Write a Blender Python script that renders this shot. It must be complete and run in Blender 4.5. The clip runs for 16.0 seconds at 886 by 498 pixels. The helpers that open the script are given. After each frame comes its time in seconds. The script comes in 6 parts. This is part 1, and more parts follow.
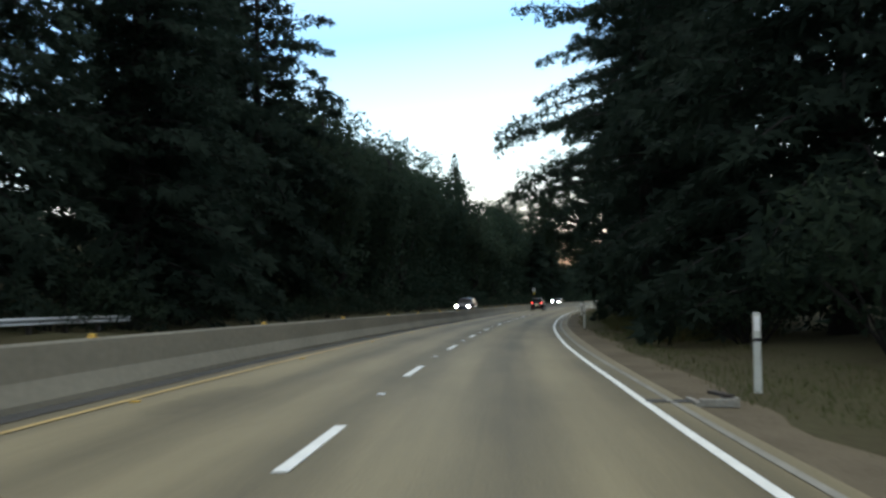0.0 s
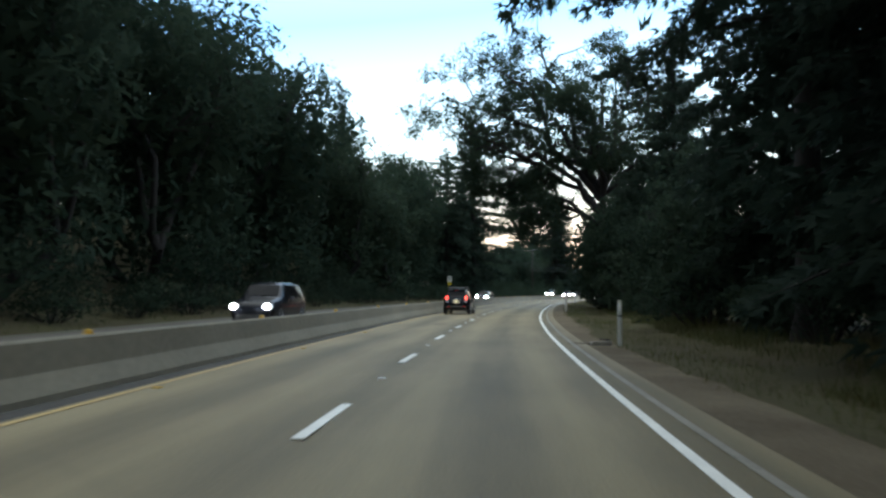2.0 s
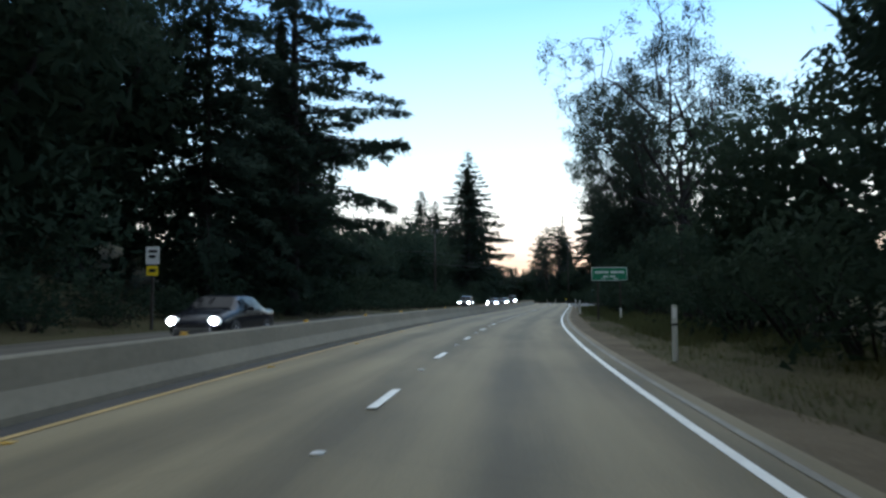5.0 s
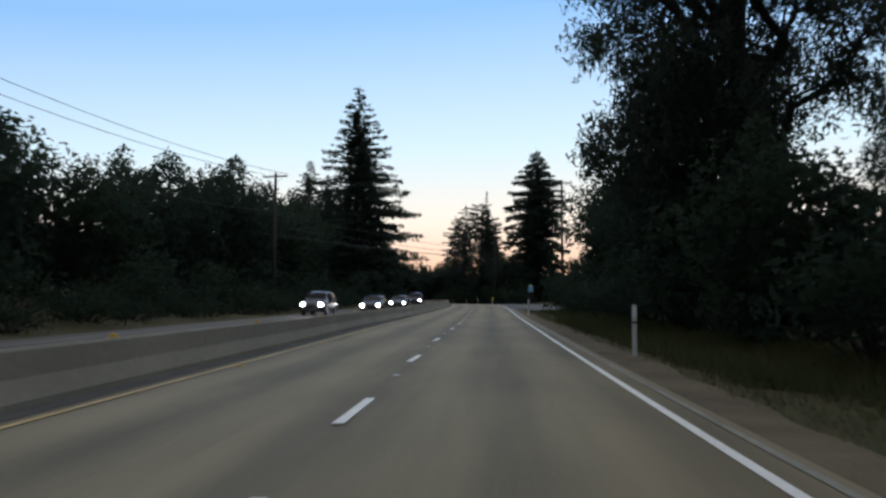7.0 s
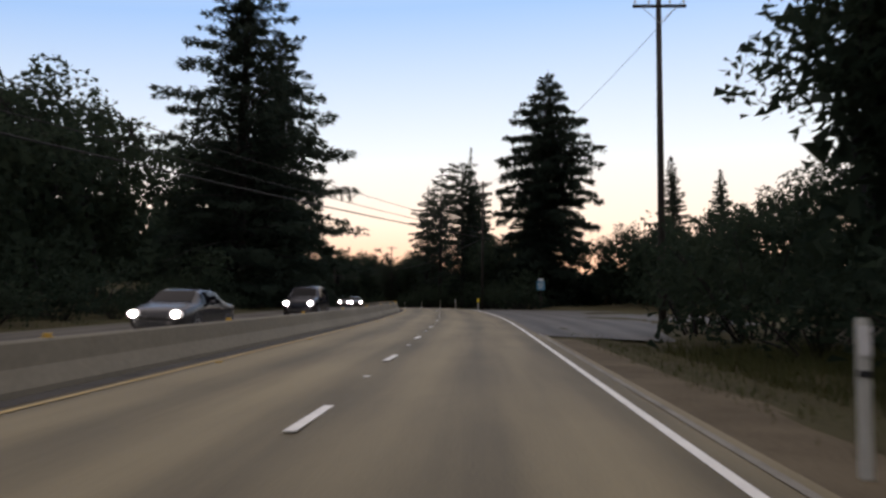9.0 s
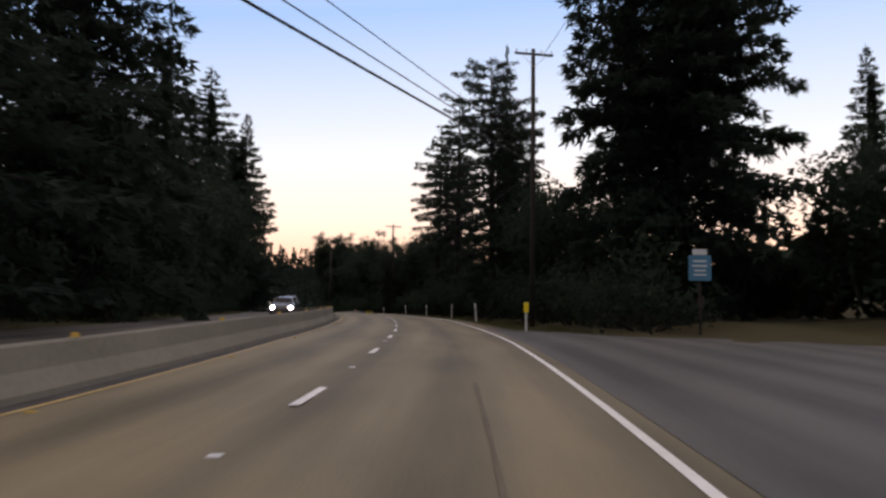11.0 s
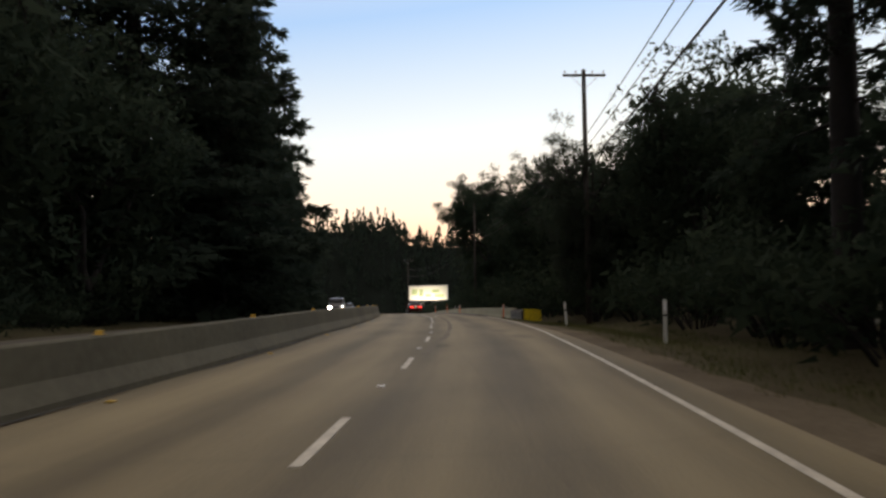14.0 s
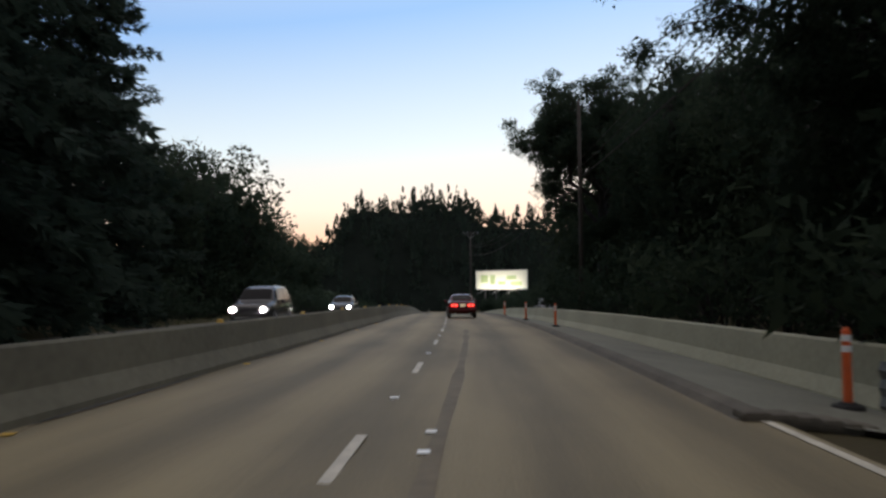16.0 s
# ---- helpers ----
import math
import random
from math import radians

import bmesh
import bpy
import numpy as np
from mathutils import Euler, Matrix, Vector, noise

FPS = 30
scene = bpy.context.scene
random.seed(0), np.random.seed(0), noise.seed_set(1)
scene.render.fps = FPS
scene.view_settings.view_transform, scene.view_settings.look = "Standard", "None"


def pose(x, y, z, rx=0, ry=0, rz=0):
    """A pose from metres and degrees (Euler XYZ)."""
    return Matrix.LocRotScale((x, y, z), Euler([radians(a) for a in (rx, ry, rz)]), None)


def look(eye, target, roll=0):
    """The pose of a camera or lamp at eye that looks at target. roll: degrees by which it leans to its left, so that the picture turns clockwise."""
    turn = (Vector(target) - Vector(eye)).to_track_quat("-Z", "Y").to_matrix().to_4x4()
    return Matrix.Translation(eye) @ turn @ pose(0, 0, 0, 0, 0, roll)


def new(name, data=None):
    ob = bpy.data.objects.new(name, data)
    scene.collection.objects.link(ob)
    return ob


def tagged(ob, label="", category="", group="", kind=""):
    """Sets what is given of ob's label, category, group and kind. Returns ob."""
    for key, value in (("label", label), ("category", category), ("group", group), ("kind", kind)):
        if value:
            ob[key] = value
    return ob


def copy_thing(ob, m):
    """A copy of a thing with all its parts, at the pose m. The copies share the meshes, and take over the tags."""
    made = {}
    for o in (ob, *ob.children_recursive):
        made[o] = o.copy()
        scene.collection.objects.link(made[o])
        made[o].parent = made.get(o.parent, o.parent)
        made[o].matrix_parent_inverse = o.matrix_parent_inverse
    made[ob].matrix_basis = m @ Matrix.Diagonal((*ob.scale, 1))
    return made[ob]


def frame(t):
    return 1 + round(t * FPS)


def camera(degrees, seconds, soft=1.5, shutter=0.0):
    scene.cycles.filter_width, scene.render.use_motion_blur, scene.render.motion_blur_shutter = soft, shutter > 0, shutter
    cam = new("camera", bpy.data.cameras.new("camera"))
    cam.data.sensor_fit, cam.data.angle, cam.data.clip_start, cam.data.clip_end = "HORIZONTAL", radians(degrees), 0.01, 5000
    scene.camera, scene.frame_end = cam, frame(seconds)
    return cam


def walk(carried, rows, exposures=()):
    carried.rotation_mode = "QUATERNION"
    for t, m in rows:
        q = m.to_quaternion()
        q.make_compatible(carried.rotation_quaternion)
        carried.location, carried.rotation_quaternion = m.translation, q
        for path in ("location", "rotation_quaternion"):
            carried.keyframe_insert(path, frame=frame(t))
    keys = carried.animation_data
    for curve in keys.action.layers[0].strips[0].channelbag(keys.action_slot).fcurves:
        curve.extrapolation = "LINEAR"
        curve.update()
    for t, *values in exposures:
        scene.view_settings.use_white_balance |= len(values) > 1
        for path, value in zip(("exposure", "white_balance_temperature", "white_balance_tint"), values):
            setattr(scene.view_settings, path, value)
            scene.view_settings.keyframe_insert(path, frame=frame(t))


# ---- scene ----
cam = camera(61.2, 16.0, soft=2.6, shutter=0.15)
PATH = [
    (0.0, (0.000, 0.000, 1.263), (-0.535, 9.956, 2.033), -0.17),
    (0.5, (0.246, 12.654, 1.345), (0.032, 22.622, 2.109), 0.98),
    (1.0, (0.914, 25.303, 1.407), (0.959, 35.275, 2.150), 0.57),
    (1.5, (1.928, 37.940, 1.449), (2.248, 47.909, 2.173), 0.52),
    (2.0, (3.246, 50.559, 1.503), (3.835, 60.517, 2.204), 0.23),
    (2.5, (4.839, 63.157, 1.601), (5.675, 73.095, 2.331), 0.90),
    (3.0, (6.696, 75.729, 1.744), (7.706, 85.648, 2.505), -0.11),
    (3.5, (8.826, 88.268, 1.913), (10.028, 98.166, 2.678), -0.32),
    (4.0, (11.234, 100.767, 2.091), (12.650, 110.636, 2.872), -0.25),
    (4.5, (13.921, 113.222, 2.277), (15.550, 123.056, 3.073), -0.19),
    (5.0, (16.897, 125.622, 2.462), (18.760, 135.415, 3.263), -0.13),
    (5.5, (20.199, 137.951, 2.641), (22.332, 147.688, 3.445), -0.06),
    (6.0, (23.871, 150.188, 2.811), (26.297, 159.855, 3.619), -0.00),
    (6.5, (27.913, 162.321, 2.976), (30.652, 171.907, 3.753), 0.42),
    (7.0, (32.253, 174.369, 3.140), (35.210, 183.889, 3.922), 0.15),
    (7.5, (36.777, 186.366, 3.302), (39.869, 195.843, 4.091), 0.50),
    (8.0, (41.374, 198.353, 3.463), (44.521, 207.813, 4.245), 0.88),
    (8.5, (45.972, 210.329, 3.633), (49.110, 219.791, 4.422), 0.73),
    (9.0, (50.533, 222.186, 3.824), (53.680, 231.644, 4.621), 0.58),
    (9.5, (55.072, 233.903, 4.036), (58.233, 243.356, 4.841), 0.43),
    (10.0, (59.556, 245.493, 4.267), (62.670, 254.961, 5.080), 0.28),
    (10.5, (63.876, 257.005, 4.498), (66.825, 266.528, 5.283), 0.13),
    (11.0, (67.903, 268.559, 4.706), (70.592, 278.159, 5.492), 0.73),
    (11.5, (71.511, 280.207, 4.894), (73.791, 289.914, 5.657), -0.20),
    (12.0, (74.634, 291.953, 5.043), (76.491, 301.752, 5.765), -0.29),
    (12.5, (77.251, 303.762, 5.137), (78.668, 313.636, 5.832), -0.37),
    (13.0, (79.358, 315.540, 5.174), (80.376, 325.466, 5.828), -1.04),
    (13.5, (80.984, 327.253, 5.181), (81.599, 337.214, 5.810), -0.99),
    (14.0, (82.177, 338.877, 5.181), (82.428, 348.857, 5.775), -0.71),
    (14.5, (82.998, 350.410, 5.181), (82.921, 360.395, 5.733), -0.95),
    (15.0, (83.501, 361.907, 5.183), (83.155, 371.887, 5.696), -1.53),
    (15.5, (83.703, 373.366, 5.132), (83.122, 383.337, 5.610), -1.02),
    (16.0, (83.612, 384.780, 4.970), (82.802, 394.737, 5.417), -0.48),
]
EXPOSURES = [(0.0, 0.88, 6650, 0), (0.6, 0.95, 6550, -1), (1.5, 1.2, 6500, -2), (2.6, 1.2, 6200, -1), (3.7, 1.22, 5650, 0), (6.0, 0.0, 6150, 0), (7.0, -0.05, 6500, 8), (8.0, 0.03, 7350, 14), (10.5, 0.1, 7800, 26), (12.5, 0.14, 8200, 21), (14.0, 0.2, 8600, 18), (16.0, 0.08, 7300, 15)]
walk(cam, [(t, look(eye, target, roll)) for t, eye, target, roll in PATH], EXPOSURES)

# the road's line: heading every 10 m, level every 25 m, and where the lane line runs beside the camera's way
HEAD = [0.00, -1.73, -3.17, -4.40, -5.51, -6.53, -7.49, -8.42, -9.40, -10.39, -11.39, -12.38, -13.41,
        -14.56, -15.85, -17.23, -18.57, -19.67, -20.44, -20.87, -21.02, -21.00, -21.01, -21.11, -21.22, -21.13,
        -20.65, -19.61, -18.10, -16.29, -14.33, -12.35, -10.40, -8.49, -6.69, -5.05, -3.58, -2.26, -0.96,
        0.33, 1.52, 2.51, 3.29, 3.85, 4.20, 4.40, 4.59, 4.78, 4.97, 5.12]
RISE = [0.00, 0.14, 0.24, 0.47, 0.81, 1.17, 1.51, 1.84, 2.15, 2.49, 2.92, 3.38, 3.75,
        3.91, 3.92, 3.92, 3.65, 3.19, 2.6, 1.75, 0.6, -0.7, -2.1, -3.4, -4.4, -5.0, -5.2]
LANE_S = [0.0, 38.0, 88.8, 152.6, 203.8, 278.9, 315.3, 362.4, 396.8]
LANE_D = [-1.55, -1.68, -1.73, -1.37, -1.54, -1.86, -1.56, -1.08, -1.07]

# ---------------------------------------------------------------- sky and light
def nodes_of(tree):
    tree.nodes.clear()
    return tree.nodes, tree.links


def make_world():
    w = bpy.data.worlds.new("evening_sky")
    scene.world = w
    w.use_nodes = True
    n, l = nodes_of(w.node_tree)
    co = n.new("ShaderNodeTexCoord")
    sep = n.new("ShaderNodeSeparateXYZ")
    l.new(co.outputs["Generated"], sep.inputs[0])
    ramp = n.new("ShaderNodeValToRGB")
    stops = ((0.0, (0.92, 0.46, 0.36)), (0.05, (1.05, 0.67, 0.47)), (0.105, (1.02, 0.91, 0.80)), (0.19, (0.71, 0.885, 1.0)),
             (0.36, (0.30, 0.56, 0.98)), (0.62, (0.62, 0.70, 0.90)), (1.0, (0.85, 0.87, 0.94)))
    e = ramp.color_ramp.elements
    while len(e) < len(stops):
        e.new(0.5)
    for k, (p, c) in zip(e, stops):
        k.position, k.color = p, (*c, 1)
    # brighter towards the place where the sun went down, dimmer behind
    dot = n.new("ShaderNodeVectorMath")
    dot.operation = "DOT_PRODUCT"
    l.new(co.outputs["Generated"], dot.inputs[0])
    a = radians(GLOW_AZIMUTH)
    dot.inputs[1].default_value = (math.sin(a), math.cos(a), 0.1)
    rng = n.new("ShaderNodeMapRange")
    rng.interpolation_type = "SMOOTHSTEP"
    rng.inputs[1].default_value, rng.inputs[2].default_value = -0.6, 1.0
    rng.inputs[3].default_value, rng.inputs[4].default_value = 0.64, 1.11
    l.new(dot.outputs["Value"], rng.inputs[0])
    # the pale band stands higher on that side
    lift = n.new("ShaderNodeMapRange")
    lift.inputs[1].default_value, lift.inputs[2].default_value = 0.4, 1.0
    lift.inputs[3].default_value, lift.inputs[4].default_value = 1.24, 0.9
    l.new(dot.outputs["Value"], lift.inputs[0])
    high = n.new("ShaderNodeMath")
    high.operation = "MULTIPLY"
    l.new(sep.outputs["Z"], high.inputs[0])
    l.new(lift.outputs[0], high.inputs[1])
    l.new(high.outputs[0], ramp.inputs[0])
    bg = n.new("ShaderNodeBackground")
    l.new(ramp.outputs[0], bg.inputs[0])
    l.new(rng.outputs[0], bg.inputs[1])
    out = n.new("ShaderNodeOutputWorld")
    l.new(bg.outputs[0], out.inputs[0])


GLOW_AZIMUTH = 33
make_world()


# ---------------------------------------------------------------- materials
def material(name, base, rough=0.8, metal=0.0, spread=0.25, grain=8.0, stain=0.6, bump=0.3, coords="Object", emit=None, spec=0.5, tone=None, vary=0.0, coat=0.0):
    """A surface with colour variation at two scales and a fine relief."""
    m = bpy.data.materials.new(name)
    m.use_nodes = True
    n, l = nodes_of(m.node_tree)
    out = n.new("ShaderNodeOutputMaterial")
    b = n.new("ShaderNodeBsdfPrincipled")
    l.new(b.outputs[0], out.inputs[0])
    b.inputs["Roughness"].default_value, b.inputs["Metallic"].default_value = rough, metal
    b.inputs["Specular IOR Level"].default_value = spec
    b.inputs["Coat Weight"].default_value = coat
    co = n.new("ShaderNodeTexCoord")
    big, fine = n.new("ShaderNodeTexNoise"), n.new("ShaderNodeTexNoise")
    for k, s, d in ((big, stain, 4), (fine, grain, 6)):
        k.inputs["Scale"].default_value, k.inputs["Detail"].default_value = s, d
        l.new(co.outputs[coords], k.inputs["Vector"])
    mix = n.new("ShaderNodeMix")
    mix.data_type = "FLOAT"
    mix.inputs[0].default_value = 0.45
    l.new(big.outputs[0], mix.inputs[2])
    l.new(fine.outputs[0], mix.inputs[3])
    ramp = n.new("ShaderNodeValToRGB")
    dark = [c * (1 - spread) for c in base]
    light = list(tone) if tone else [min(1, c * (1 + spread)) for c in base]
    ramp.color_ramp.elements[0].position, ramp.color_ramp.elements[0].color = 0.32, (*dark, 1)
    ramp.color_ramp.elements[1].position, ramp.color_ramp.elements[1].color = 0.68, (*light, 1)
    l.new(mix.outputs[0], ramp.inputs[0])
    last = ramp.outputs[0]
    if vary:
        info, hue = n.new("ShaderNodeObjectInfo"), n.new("ShaderNodeHueSaturation")
        mr = n.new("ShaderNodeMapRange")
        mr.inputs[3].default_value, mr.inputs[4].default_value = 1 - vary, 1 + vary
        l.new(info.outputs["Random"], mr.inputs[0])
        l.new(mr.outputs[0], hue.inputs["Value"])
        l.new(last, hue.inputs["Color"])
        last = hue.outputs[0]
    l.new(last, b.inputs["Base Color"])
    if bump:
        bp = n.new("ShaderNodeBump")
        bp.inputs["Strength"].default_value, bp.inputs["Distance"].default_value = bump, 0.02
        l.new(fine.outputs[0], bp.inputs["Height"])
        l.new(bp.outputs[0], b.inputs["Normal"])
    if emit:
        b.inputs["Emission Color"].default_value, b.inputs["Emission Strength"].default_value = (*emit[:3], 1), emit[3]
    return m


def road_material(name, base, lanes, spots=()):
    """Worn asphalt: aggregate, blotches, pale wheel tracks along the lanes, dark oil line between them, crack lines across."""
    m = bpy.data.materials.new(name)
    m.use_nodes = True
    n, l = nodes_of(m.node_tree)
    out = n.new("ShaderNodeOutputMaterial")
    b = n.new("ShaderNodeBsdfPrincipled")
    l.new(b.outputs[0], out.inputs[0])
    b.inputs["Roughness"].default_value, b.inputs["Specular IOR Level"].default_value = 0.72, 0.35
    uv = n.new("ShaderNodeUVMap")
    sep = n.new("ShaderNodeSeparateXYZ")
    l.new(uv.outputs[0], sep.inputs[0])

    def math_node(op, a, c):
        k = n.new("ShaderNodeMath")
        k.operation = op
        for i, v in ((0, a), (1, c)):
            if isinstance(v, (int, float)):
                k.inputs[i].default_value = v
            else:
                l.new(v, k.inputs[i])
        return k.outputs[0]

    def noise_at(scale, detail, stretch):
        mp = n.new("ShaderNodeMapping")
        mp.inputs["Scale"].default_value = stretch
        l.new(uv.outputs[0], mp.inputs["Vector"])
        k = n.new("ShaderNodeTexNoise")
        k.inputs["Scale"].default_value, k.inputs["Detail"].default_value = scale, detail
        l.new(mp.outputs[0], k.inputs["Vector"])
        return k.outputs[0]

    grit2 = noise_at(2.6, 4, (1, 1, 1))
    grit, blotch, streak = noise_at(38, 3, (1, 1, 1)), noise_at(0.5, 5, (1, 0.35, 1)), noise_at(2.2, 4, (1, 0.05, 1))
    # two wheel tracks in each lane of 3.4 m
    phase = math_node("DIVIDE", math_node("SUBTRACT", sep.outputs["X"], lanes), 1.72)
    wave = math_node("COSINE", math_node("MULTIPLY", phase, 2 * math.pi), 0)
    value = math_node("ADD", math_node("MULTIPLY", blotch, 0.55), math_node("MULTIPLY", streak, 0.4))
    value = math_node("ADD", value, math_node("MULTIPLY", wave, 0.13))
    value = math_node("ADD", value, math_node("MULTIPLY", math_node("SUBTRACT", grit, 0.5), 0.45))
    ramp = n.new("ShaderNodeValToRGB")
    e = ramp.color_ramp.elements
    e[0].position, e[0].color = 0.25, (*[c * 0.55 for c in base], 1)
    e[1].position, e[1].color = 0.72, (*[c * 1.35 for c in base], 1)
    l.new(value, ramp.inputs[0])
    # a few wandering cracks and seams
    vor = n.new("ShaderNodeTexVoronoi")
    vor.feature = "DISTANCE_TO_EDGE"
    vor.inputs["Scale"].default_value = 0.16
    warp = n.new("ShaderNodeMapping")
    warp.inputs["Scale"].default_value = (1.0, 0.45, 1)
    l.new(uv.outputs[0], warp.inputs["Vector"])
    l.new(warp.outputs[0], vor.inputs["Vector"])
    crack = n.new("ShaderNodeMapRange")
    crack.inputs[1].default_value, crack.inputs[2].default_value = 0.0, 0.006
    crack.inputs[3].default_value, crack.inputs[4].default_value = 0.94, 1.0
    l.new(vor.outputs["Distance"], crack.inputs[0])
    mul = n.new("ShaderNodeMix")
    mul.data_type, mul.blend_type = "RGBA", "MULTIPLY"
    mul.inputs[0].default_value = 1
    l.new(ramp.outputs[0], mul.inputs[6])
    l.new(crack.outputs[0], mul.inputs[7])
    last = mul.outputs[2]
    # soft oil spots: (s, d, half length, half width, darkness)
    for s0, d0, ls, ws, dark in spots:
        u = math_node("DIVIDE", math_node("SUBTRACT", sep.outputs["X"], d0), ws)
        v = math_node("DIVIDE", math_node("SUBTRACT", sep.outputs["Y"], s0), ls)
        r2 = math_node("ADD", math_node("ADD", math_node("MULTIPLY", u, u), math_node("MULTIPLY", v, v)), math_node("MULTIPLY", math_node("SUBTRACT", grit2, 0.5), 1.6))
        fall = n.new("ShaderNodeMapRange")
        fall.interpolation_type = "SMOOTHSTEP"
        fall.inputs[1].default_value, fall.inputs[2].default_value = 0.15, 1.3
        fall.inputs[3].default_value, fall.inputs[4].default_value = 1 - dark, 1.0
        l.new(r2, fall.inputs[0])
        mul = n.new("ShaderNodeMix")
        mul.data_type, mul.blend_type = "RGBA", "MULTIPLY"
        mul.inputs[0].default_value = 1
        l.new(last, mul.inputs[6])
        l.new(fall.outputs[0], mul.inputs[7])
        last = mul.outputs[2]
    l.new(last, b.inputs["Base Color"])
    bp = n.new("ShaderNodeBump")
    bp.inputs["Strength"].default_value, bp.inputs["Distance"].default_value = 0.35, 0.01
    l.new(grit, bp.inputs["Height"])
    l.new(bp.outputs[0], b.inputs["Normal"])
    return m


def leaf_material(name, base, tone):
    """Leaves: each clump its own green, a little light shining through."""
    m = bpy.data.materials.new(name)
    m.use_nodes = True
    n, l = nodes_of(m.node_tree)
    out = n.new("ShaderNodeOutputMaterial")
    b = n.new("ShaderNodeBsdfPrincipled")
    b.inputs["Roughness"].default_value, b.inputs["Specular IOR Level"].default_value = 0.9, 0.08
    tr = n.new("ShaderNodeBsdfTranslucent")
    mx = n.new("ShaderNodeMixShader")
    mx.inputs[0].default_value = 0.45
    l.new(b.outputs[0], mx.inputs[1])
    l.new(tr.outputs[0], mx.inputs[2])
    l.new(mx.outputs[0], out.inputs[0])
    geo, info = n.new("ShaderNodeNewGeometry"), n.new("ShaderNodeObjectInfo")
    add = n.new("ShaderNodeMath")
    add.operation = "MULTIPLY_ADD"
    add.inputs[1].default_value = 0.5
    l.new(geo.outputs["Random Per Island"], add.inputs[0])
    half = n.new("ShaderNodeMath")
    half.operation = "MULTIPLY"
    half.inputs[1].default_value = 0.4
    l.new(info.outputs["Random"], half.inputs[0])
    l.new(half.outputs[0], add.inputs[2])
    ramp = n.new("ShaderNodeValToRGB")
    ramp.color_ramp.elements[0].color, ramp.color_ramp.elements[1].color = (*base, 1), (*tone, 1)
    l.new(add.outputs[0], ramp.inputs[0])
    l.new(ramp.outputs[0], b.inputs["Base Color"])
    l.new(ramp.outputs[0], tr.inputs["Color"])
    return m


def glass_material(name, tint=(0.006, 0.006, 0.008)):
    m = material(name, tint, 0.05, spread=0.05, bump=0, spec=0.12)
    return m


OIL_SPOTS = ((48.1, 1.7, 2.4, 0.42, 0.3), (9.6, -2.2, 1.7, 0.42, 0.3), (344.8, 1.85, 0.55, 0.3, 0.4), (368.8, 0.35, 0.6, 0.26, 0.35), (92, 1.5, 1.5, 0.3, 0.25),
             (376, 2.3, 1.6, 0.4, 0.25), (372.5, 2.6, 1.2, 0.35, 0.3), (338.6, 1.7, 0.9, 0.5, 0.3), (81.5, -0.9, 1.2, 0.3, 0.3))
ASPHALT = road_material("worn_asphalt", (0.2, 0.166, 0.096), 0.85, OIL_SPOTS)
ASPHALT_FAR = road_material("worn_asphalt_far_side", (0.1, 0.09, 0.07), -1.0)
TURNOUT = road_material("old_turnout_asphalt", (0.085, 0.08, 0.07), 0.3)
CONCRETE = material("barrier_concrete", (0.19, 0.172, 0.127), 0.85, spread=0.22, grain=9, stain=0.35, bump=0.25)
# old olive concrete, its base colour darkened in place of missing headlight
OLD_UNLIT_CONCRETE = material("old_unlit_barrier_concrete", (0.1, 0.095, 0.064), 0.88, spread=0.3, grain=7, stain=0.4, bump=0.3)
WALL_CONCRETE = material("wall_concrete", (0.31, 0.305, 0.215), 0.85, spread=0.2, grain=9, stain=0.3, bump=0.25)
DIKE = material("dike_asphalt", (0.1, 0.088, 0.068), 0.9, spread=0.35, grain=12, stain=1.0)
GUTTER = material("dirty_gutter", (0.055, 0.05, 0.043), 0.9, spread=0.4, grain=12, stain=1.0)
WHITE_PAINT = material("road_white_paint", (0.78, 0.77, 0.72), 0.6, spread=0.12, grain=25, stain=2.5, bump=0.15, vary=0.08)
WORN_PAINT = material("road_worn_paint", (0.5, 0.47, 0.39), 0.7, spread=0.3, grain=18, stain=2.5, bump=0.15, vary=0.1)
YELLOW_PAINT = material("road_yellow_paint", (0.44, 0.31, 0.115), 0.6, spread=0.25, grain=20, stain=1.2, bump=0.15)
PALE_EDGE = material("pale_edge_strip", (0.24, 0.225, 0.19), 0.85, spread=0.35, grain=14, stain=0.9)
DIRT = material("dry_verge", (0.098, 0.074, 0.045), 0.95, spread=0.45, grain=7, stain=0.25, bump=0.7, tone=(0.08, 0.078, 0.038), spec=0.1)
APRON = material("apron_paving", (0.15, 0.15, 0.115), 0.85, spread=0.25, grain=12, stain=0.5, bump=0.25)
GRAVEL = material("shoulder_gravel", (0.13, 0.106, 0.072), 0.95, spread=0.35, grain=22, stain=0.7, bump=0.6, spec=0.1)
TALL_GRASS = leaf_material("tall_grass", (0.03, 0.046, 0.017), (0.08, 0.083, 0.036))
GRASS = leaf_material("verge_grass", (0.048, 0.066, 0.024), (0.09, 0.092, 0.04))
RIDGE_WOODS = material("ridge_woods", (0.009, 0.012, 0.01), 0.95, spread=0.4, grain=0.3, stain=0.05, bump=0.8, spec=0.0)
BARK = material("bark", (0.014, 0.011, 0.0095), 0.95, spread=0.4, grain=6, stain=1.2, bump=0.8)
NEEDLES = leaf_material("conifer_needles", (0.021, 0.033, 0.025), (0.038, 0.055, 0.038))
LEAVES = leaf_material("broad_leaves", (0.023, 0.039, 0.027), (0.046, 0.064, 0.038))
GUM_LEAVES = leaf_material("hanging_leaves", (0.027, 0.039, 0.029), (0.044, 0.057, 0.039))
POLE_WOOD = material("pole_wood", (0.034, 0.027, 0.022), 0.9, spread=0.3, grain=5, stain=0.8)
